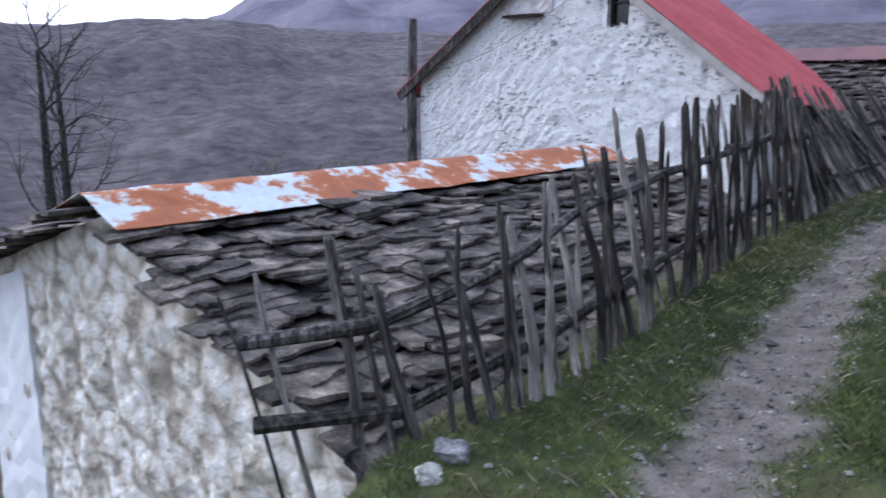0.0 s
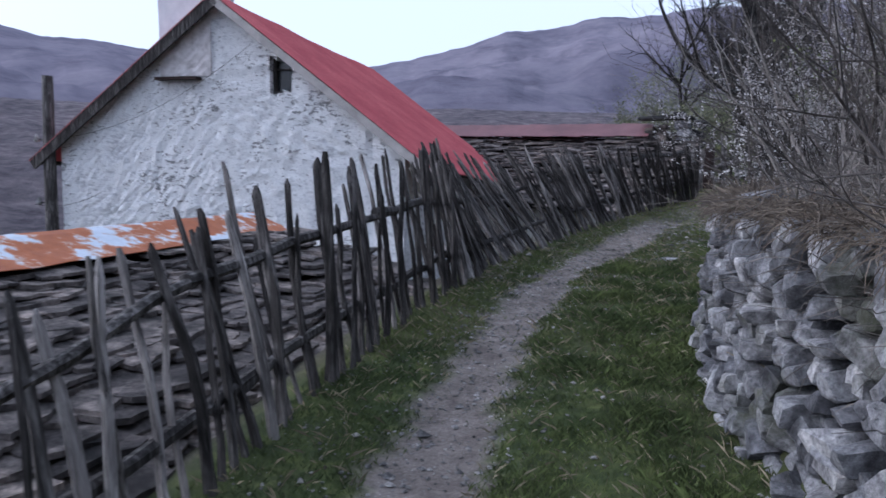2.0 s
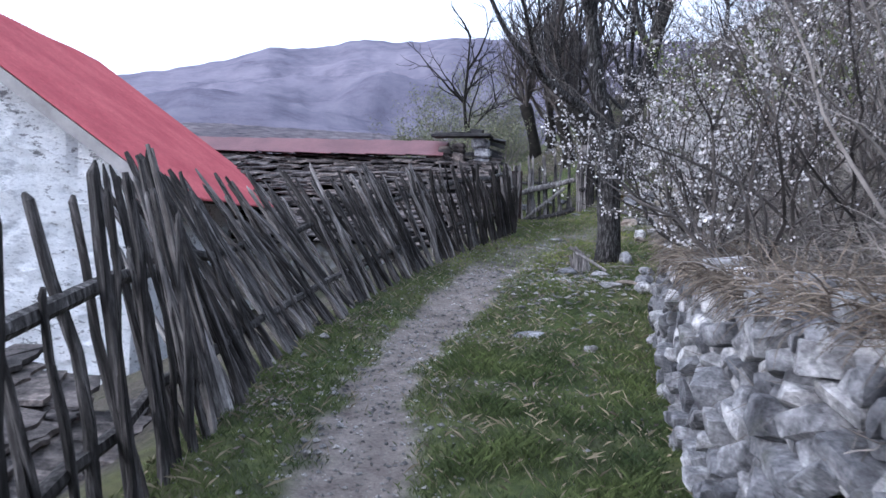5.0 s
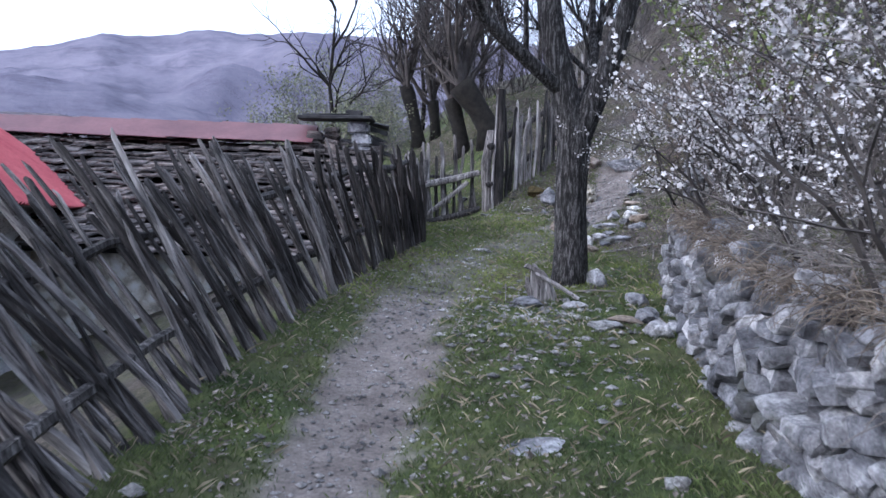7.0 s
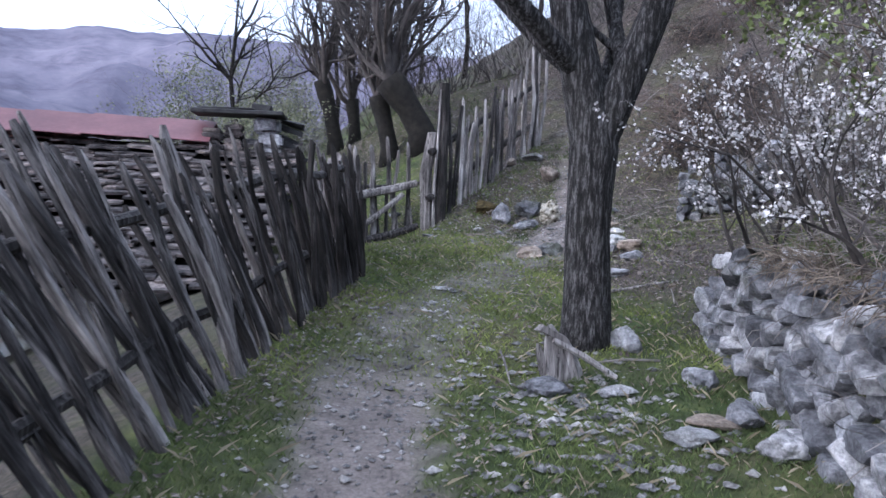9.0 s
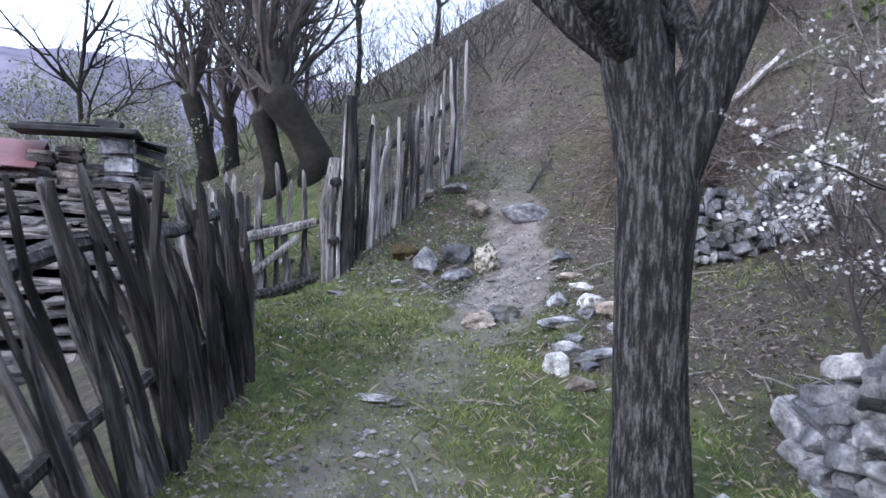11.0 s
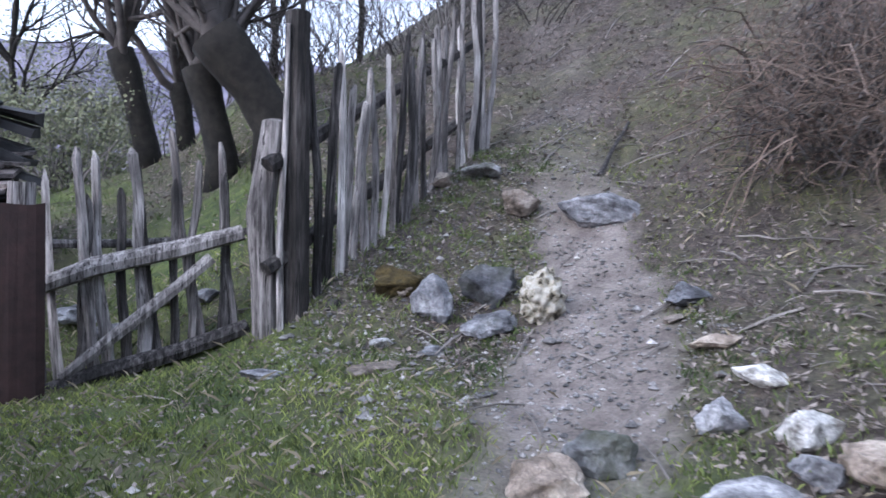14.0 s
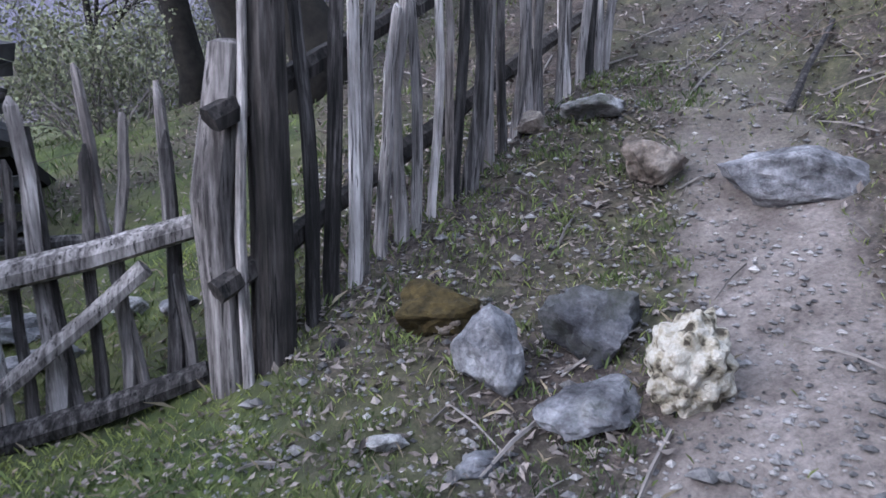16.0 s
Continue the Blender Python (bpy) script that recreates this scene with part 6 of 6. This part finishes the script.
fallen_branch("pale barkless branch lying on the bank", (6.66, 13.5), (7.5, 13.4), 0.055, M_PALE_BLEACHED, (0.0, 0.22), 1)
fallen_branch("thin forked branch lying on the bank", (7.1, 13.6), (8.0, 12.9), 0.025, M_PALE_LIGHT, (0.05, 0.3), 2)
fallen_branch("pale log half buried in the bank", (5.9, 12.62), (6.5, 12.1), 0.06, M_PALE_BLEACHED, (0.0, 0.0), 3)
fallen_branch("short dark log on the bank", (6.5, 14.7), (6.95, 14.6), 0.05, M_PALE, (0.0, 0.1), 4)
fallen_branch("thin curved stick on the dead leaves", (2.29, 9.38), (2.95, 9.2), 0.013, M_PALE_LIGHT, (0.0, 0.0), 5)
fallen_branch("straight grey stick on the dead leaves", (3.1, 9.92), (3.35, 9.45), 0.009, M_PALE_LIGHT, (0.0, 0.0), 6)
fallen_branch("long grey branch lying beside the hill path", (4.15, 14.4), (4.85, 15.1), 0.022, M_PALE, (0.0, 0.0), 7)
fallen_branch("short stick lying in the turf", (1.55, 10.05), (1.95, 10.0), 0.01, M_PALE_LIGHT, (0.0, 0.0), 8)


# ---- turf, litter and small stones ----
def scatter():
    rnd = random.Random(5)
    grass, straw, litter, stones, thatch, fringe, turf = Raw(), Raw(), Raw(), Raw(), Raw(), Raw(), Raw()
    n = 0
    while n < 190000:
        y = rnd.uniform(-6.4, 15.5)
        lo, hi = fence_x(y) - 0.15, wall_x(y) + (0.2 if y < 6.5 else 1.6)
        x = rnd.uniform(lo, hi)
        pm, lm = mask_path(x, y), mask_litter(x, y)
        tuft = n3(x * 2.2, y * 2.2, 3) * 0.5 + 0.5
        if rnd.random() < pm * 0.97 + 0.02 or rnd.random() < lm * 0.75 or rnd.random() > 0.3 + tuft:
            n += 0.2
            continue
        z = land(x, y)
        if rnd.random() < 0.05:
            straw.blade((x, y, z), rnd.uniform(0.015, 0.07), 0.0011, rnd, 2.5)
        else:
            rough = 1.0 + 1.0 * smooth(0.25, 0.6, x - track_x(y)) * smooth(0.35, 0.7, tuft) * (1 - smooth(2.5, 4.5, y))
            (grass if y + 0.8 * n3(x, y, 51) < 7.2 else turf).blade((x, y, z), rnd.uniform(0.012, 0.036) * (0.6 + tuft) * rough, rnd.uniform(0.0011, 0.0024) * (0.7 + 0.3 * rough), rnd, 1.4)
        n += 1
    for _ in range(62000):
        y = rnd.uniform(-5, 19) if rnd.random() < 0.4 else rnd.uniform(7, 21)
        x = rnd.uniform(fence_x(y) - 0.2, 9)
        lm = mask_litter(x, y)
        if rnd.random() > lm + (0.05 if y < 7 else 0.2) or rnd.random() < mask_path(x, y) * 1.6:
            continue
        p = Vector((x, y, land(x, y) + rnd.uniform(0.004, 0.03)))
        litter.leaf(p, rnd.uniform(0.02, 0.065), rnd, 0.45, 0.6)
    for _ in range(16000):
        y = rnd.uniform(14.0, 23)
        x = rnd.uniform(-2.5, 2.2 + (y - 14) * 0.35)
        if rnd.random() > 0.55 + 0.6 * n3(x * 0.8, y * 0.8, 6):
            continue
        (straw if rnd.random() < 0.1 else grass).blade((x, y, land(x, y)), rnd.uniform(0.03, 0.09), 0.005, rnd, 1.2)
    # dead grass hanging over the wall and standing on the bank and the hill
    for _ in range(26000):
        if rnd.random() < 0.4:
            y = rnd.uniform(-4.4, 7.0)
            x = wall_x(y) + 0.12 + abs(rnd.gauss(0, 0.9))
            h = rnd.uniform(0.08, 0.38)
        else:
            y = rnd.uniform(8, 24)
            x = rnd.uniform(2.8 + 0.1 * (y - 8), 11)
            if mask_path(x, y) > 0.3 or n3(x * 0.7, y * 0.7, 11) < -0.05:
                continue
            if rnd.random() < 0.6:
                continue
            h = rnd.uniform(0.04, 0.16)
        p = Vector((x, y, land(x, y)))
        if p.z < land(wall_x(y) - 0.2, y) + 0.5 and y < 5:
            p.z = land(wall_x(y) + 0.5, y)
        a = rnd.uniform(0, 6.28)
        d = Vector((math.cos(a) - (0.7 if y < 7 else 0.3), math.sin(a) - 0.2, rnd.uniform(0.2, 1.2)))
        pts, _e = bent(p, d, h, 3, rnd, 0.3, -0.25)
        thatch.tube(pts, [0.0035, 0.003, 0.0025, 0.0015], 3, rnd)
    for _ in range(7500):
        y = rnd.uniform(-4.2, 7.0)
        x = wall_x(y) + rnd.uniform(0.02, 0.5)
        p = Vector((x, y, land(wall_x(y) - 0.15, y) + wall_top(y) - 0.02 + rnd.uniform(-0.05, 0.06)))
        pts, _e = bent(p, Vector((rnd.uniform(-1.2, 0.3), rnd.gauss(0, 0.7), rnd.uniform(0.1, 1.1))), rnd.uniform(0.08, 0.3), 4, rnd, 0.25, -0.32)
        fringe.tube(pts, [0.003, 0.003, 0.0025, 0.002, 0.001], 3, rnd)
    # fallen twigs
    for _ in range(420):
        y = rnd.uniform(5, 18)
        x = rnd.uniform(0.4, 6.5)
        if mask_litter(x, y) < 0.3 and rnd.random() < 0.8:
            continue
        p = Vector((x, y, land(x, y) + 0.012))
        a = rnd.uniform(0, 6.28)
        q = p + Vector((math.cos(a), math.sin(a), 0)) * rnd.uniform(0.1, 0.5)
        q.z = land(q.x, q.y) + 0.015
        mid = (p + q) / 2 + Vector((0, 0, 0.015))
        r = rnd.uniform(0.003, 0.009)
        thatch.tube([p, mid, q], [r, r, r * 0.6], 4, rnd)
    # dead leaves blown against the fence and the tree
    for _ in range(4200):
        y = rnd.uniform(1.5, 9.5)
        if rnd.random() < 0.45:
            x = fence_x(y) + abs(rnd.gauss(0, 0.3))
        else:
            x = track_x(y) + 0.4 + abs(rnd.gauss(0, 0.6))
        if mask_path(x, y) > 0.5 or x > wall_x(y) or n3(x * 1.4, y * 1.4, 31) < -0.1:
            continue
        litter.leaf(Vector((x, y, land(x, y) + rnd.uniform(0.008, 0.03))), rnd.uniform(0.02, 0.05), rnd, 0.4, 0.6)
    # chips, dead leaves and tufts on the bank beside the gate
    for _ in range(9500):
        y = rnd.uniform(10.2, 15.6)
        x = rnd.uniform(0.0 if y < 13.6 else 1.6, 3.9)
        if mask_path(x, y) > 0.45:
            continue
        p = Vector((x, y, land(x, y) + rnd.uniform(0.004, 0.025)))
        if rnd.random() < 0.72:
            litter.leaf(p, rnd.uniform(0.018, 0.045), rnd, 0.4, 0.6)
        elif n3(x * 2.5, y * 2.5, 21) > -0.15:
            for _b in range(7):
                q = p + Vector((rnd.gauss(0, 0.03), rnd.gauss(0, 0.03), -0.01))
                grass.blade(q, rnd.uniform(0.015, 0.05), rnd.uniform(0.003, 0.005), rnd, 1.2)
    for _ in range(11500):
        y = rnd.uniform(-6.4, 16)
        bank = rnd.random() < 0.24
        if bank:
            y = rnd.uniform(11.8, 15.4)
            x = rnd.uniform(1.4, 3.6)
        elif rnd.random() < 0.75:
            x = track_x(y) + rnd.gauss(0, 0.35)
        else:
            x = rnd.uniform(fence_x(y), wall_x(y) + 0.2)
        s = abs(rnd.gauss(0, 0.008)) + 0.005
        if rnd.random() < (0.08 if bank else 0.02):
            s *= 1.9
        z = land(x, y) + s * 0.3
        i = len(stones.v)
        for d in ((1, 0, 0), (-1, 0, 0), (0, 1, 0), (0, -1, 0), (0, 0, 0.6), (0, 0, -0.6)):
            stones.v.append((x + (d[0] + rnd.uniform(-0.3, 0.3)) * s, y + (d[1] + rnd.uniform(-0.3, 0.3)) * s, z + d[2] * s))
        for f in ((0, 2, 4), (2, 1, 4), (1, 3, 4), (3, 0, 4), (2, 0, 5), (1, 2, 5), (3, 1, 5), (0, 3, 5)):
            stones.f.append(tuple(i + q for q in f))
    for _ in range(520):
        y = 6.5 + rnd.gauss(0, 0.75)
        x = 1.0 + 0.05 * (y - 6.5) + rnd.gauss(0, 0.38)
        s = rnd.uniform(0.01, 0.04)
        z = land(x, y) + s * 0.3
        i = len(stones.v)
        for d in ((1.3, 0, 0), (-1.2, 0, 0), (0, 1, 0), (0, -1, 0), (0, 0, 0.5), (0, 0, -0.5)):
            stones.v.append((x + (d[0] + rnd.uniform(-0.4, 0.4)) * s, y + (d[1] + rnd.uniform(-0.4, 0.4)) * s, z + d[2] * s))
        for f in ((0, 2, 4), (2, 1, 4), (1, 3, 4), (3, 0, 4), (2, 0, 5), (1, 2, 5), (3, 1, 5), (0, 3, 5)):
            stones.f.append(tuple(i + q for q in f))
    for raw, nm, mat, label, cat in ((grass, "grass", M_GRASS, "short green turf beside the footpath", "grass"), (turf, "grass", M_TURF, "mossy yellow-green turf before the gate", "grass"), (straw, "dry_grass", M_STRAW, "dry straw-coloured grass stalks in the turf", "grass"),
                                     (thatch, "dead_grass", M_TWIG_GREY, "tangled grey dead grass and twigs on the bank", "grass"),
                                     (fringe, "dead_grass", M_FRINGE, "brown dead grass hanging over the stone wall", "grass"),
                                     (litter, "leaf_litter", M_LITTER, "brown dead leaves on the ground", "leaves"), (stones, "pebbles", M_ROCK_STUFF, "small grey pebbles on the path", "pebbles")):
        tagged(new(nm, raw.mesh(nm, mat)), label, cat, kind="stuff")


scatter()


# ---- wires from the pole to the gable ----
def wire(a, b, sag, label):
    a, b = Vector(a), Vector(b)
    bm = bmesh.new()
    pts = [a.lerp(b, k / 10) + Vector((0, 0, -sag * 4 * (k / 10) * (1 - k / 10))) for k in range(11)]
    tube(bm, [p - a for p in pts], [0.005] * 11, 5)
    ob = part("wire", bm, M_CAP)
    ob.location = a
    return tagged(ob, label, "wire")


wire((-13.95, 5.1, 1.6), (-8.2, 6.02, 3.6), 0.5, "thin dark wire from the pole to the gable")
wire((-13.95, 5.1, 0.1), (-11.9, 5.3, 0.45), 0.15, "slack dark wire from the pole to the wall")
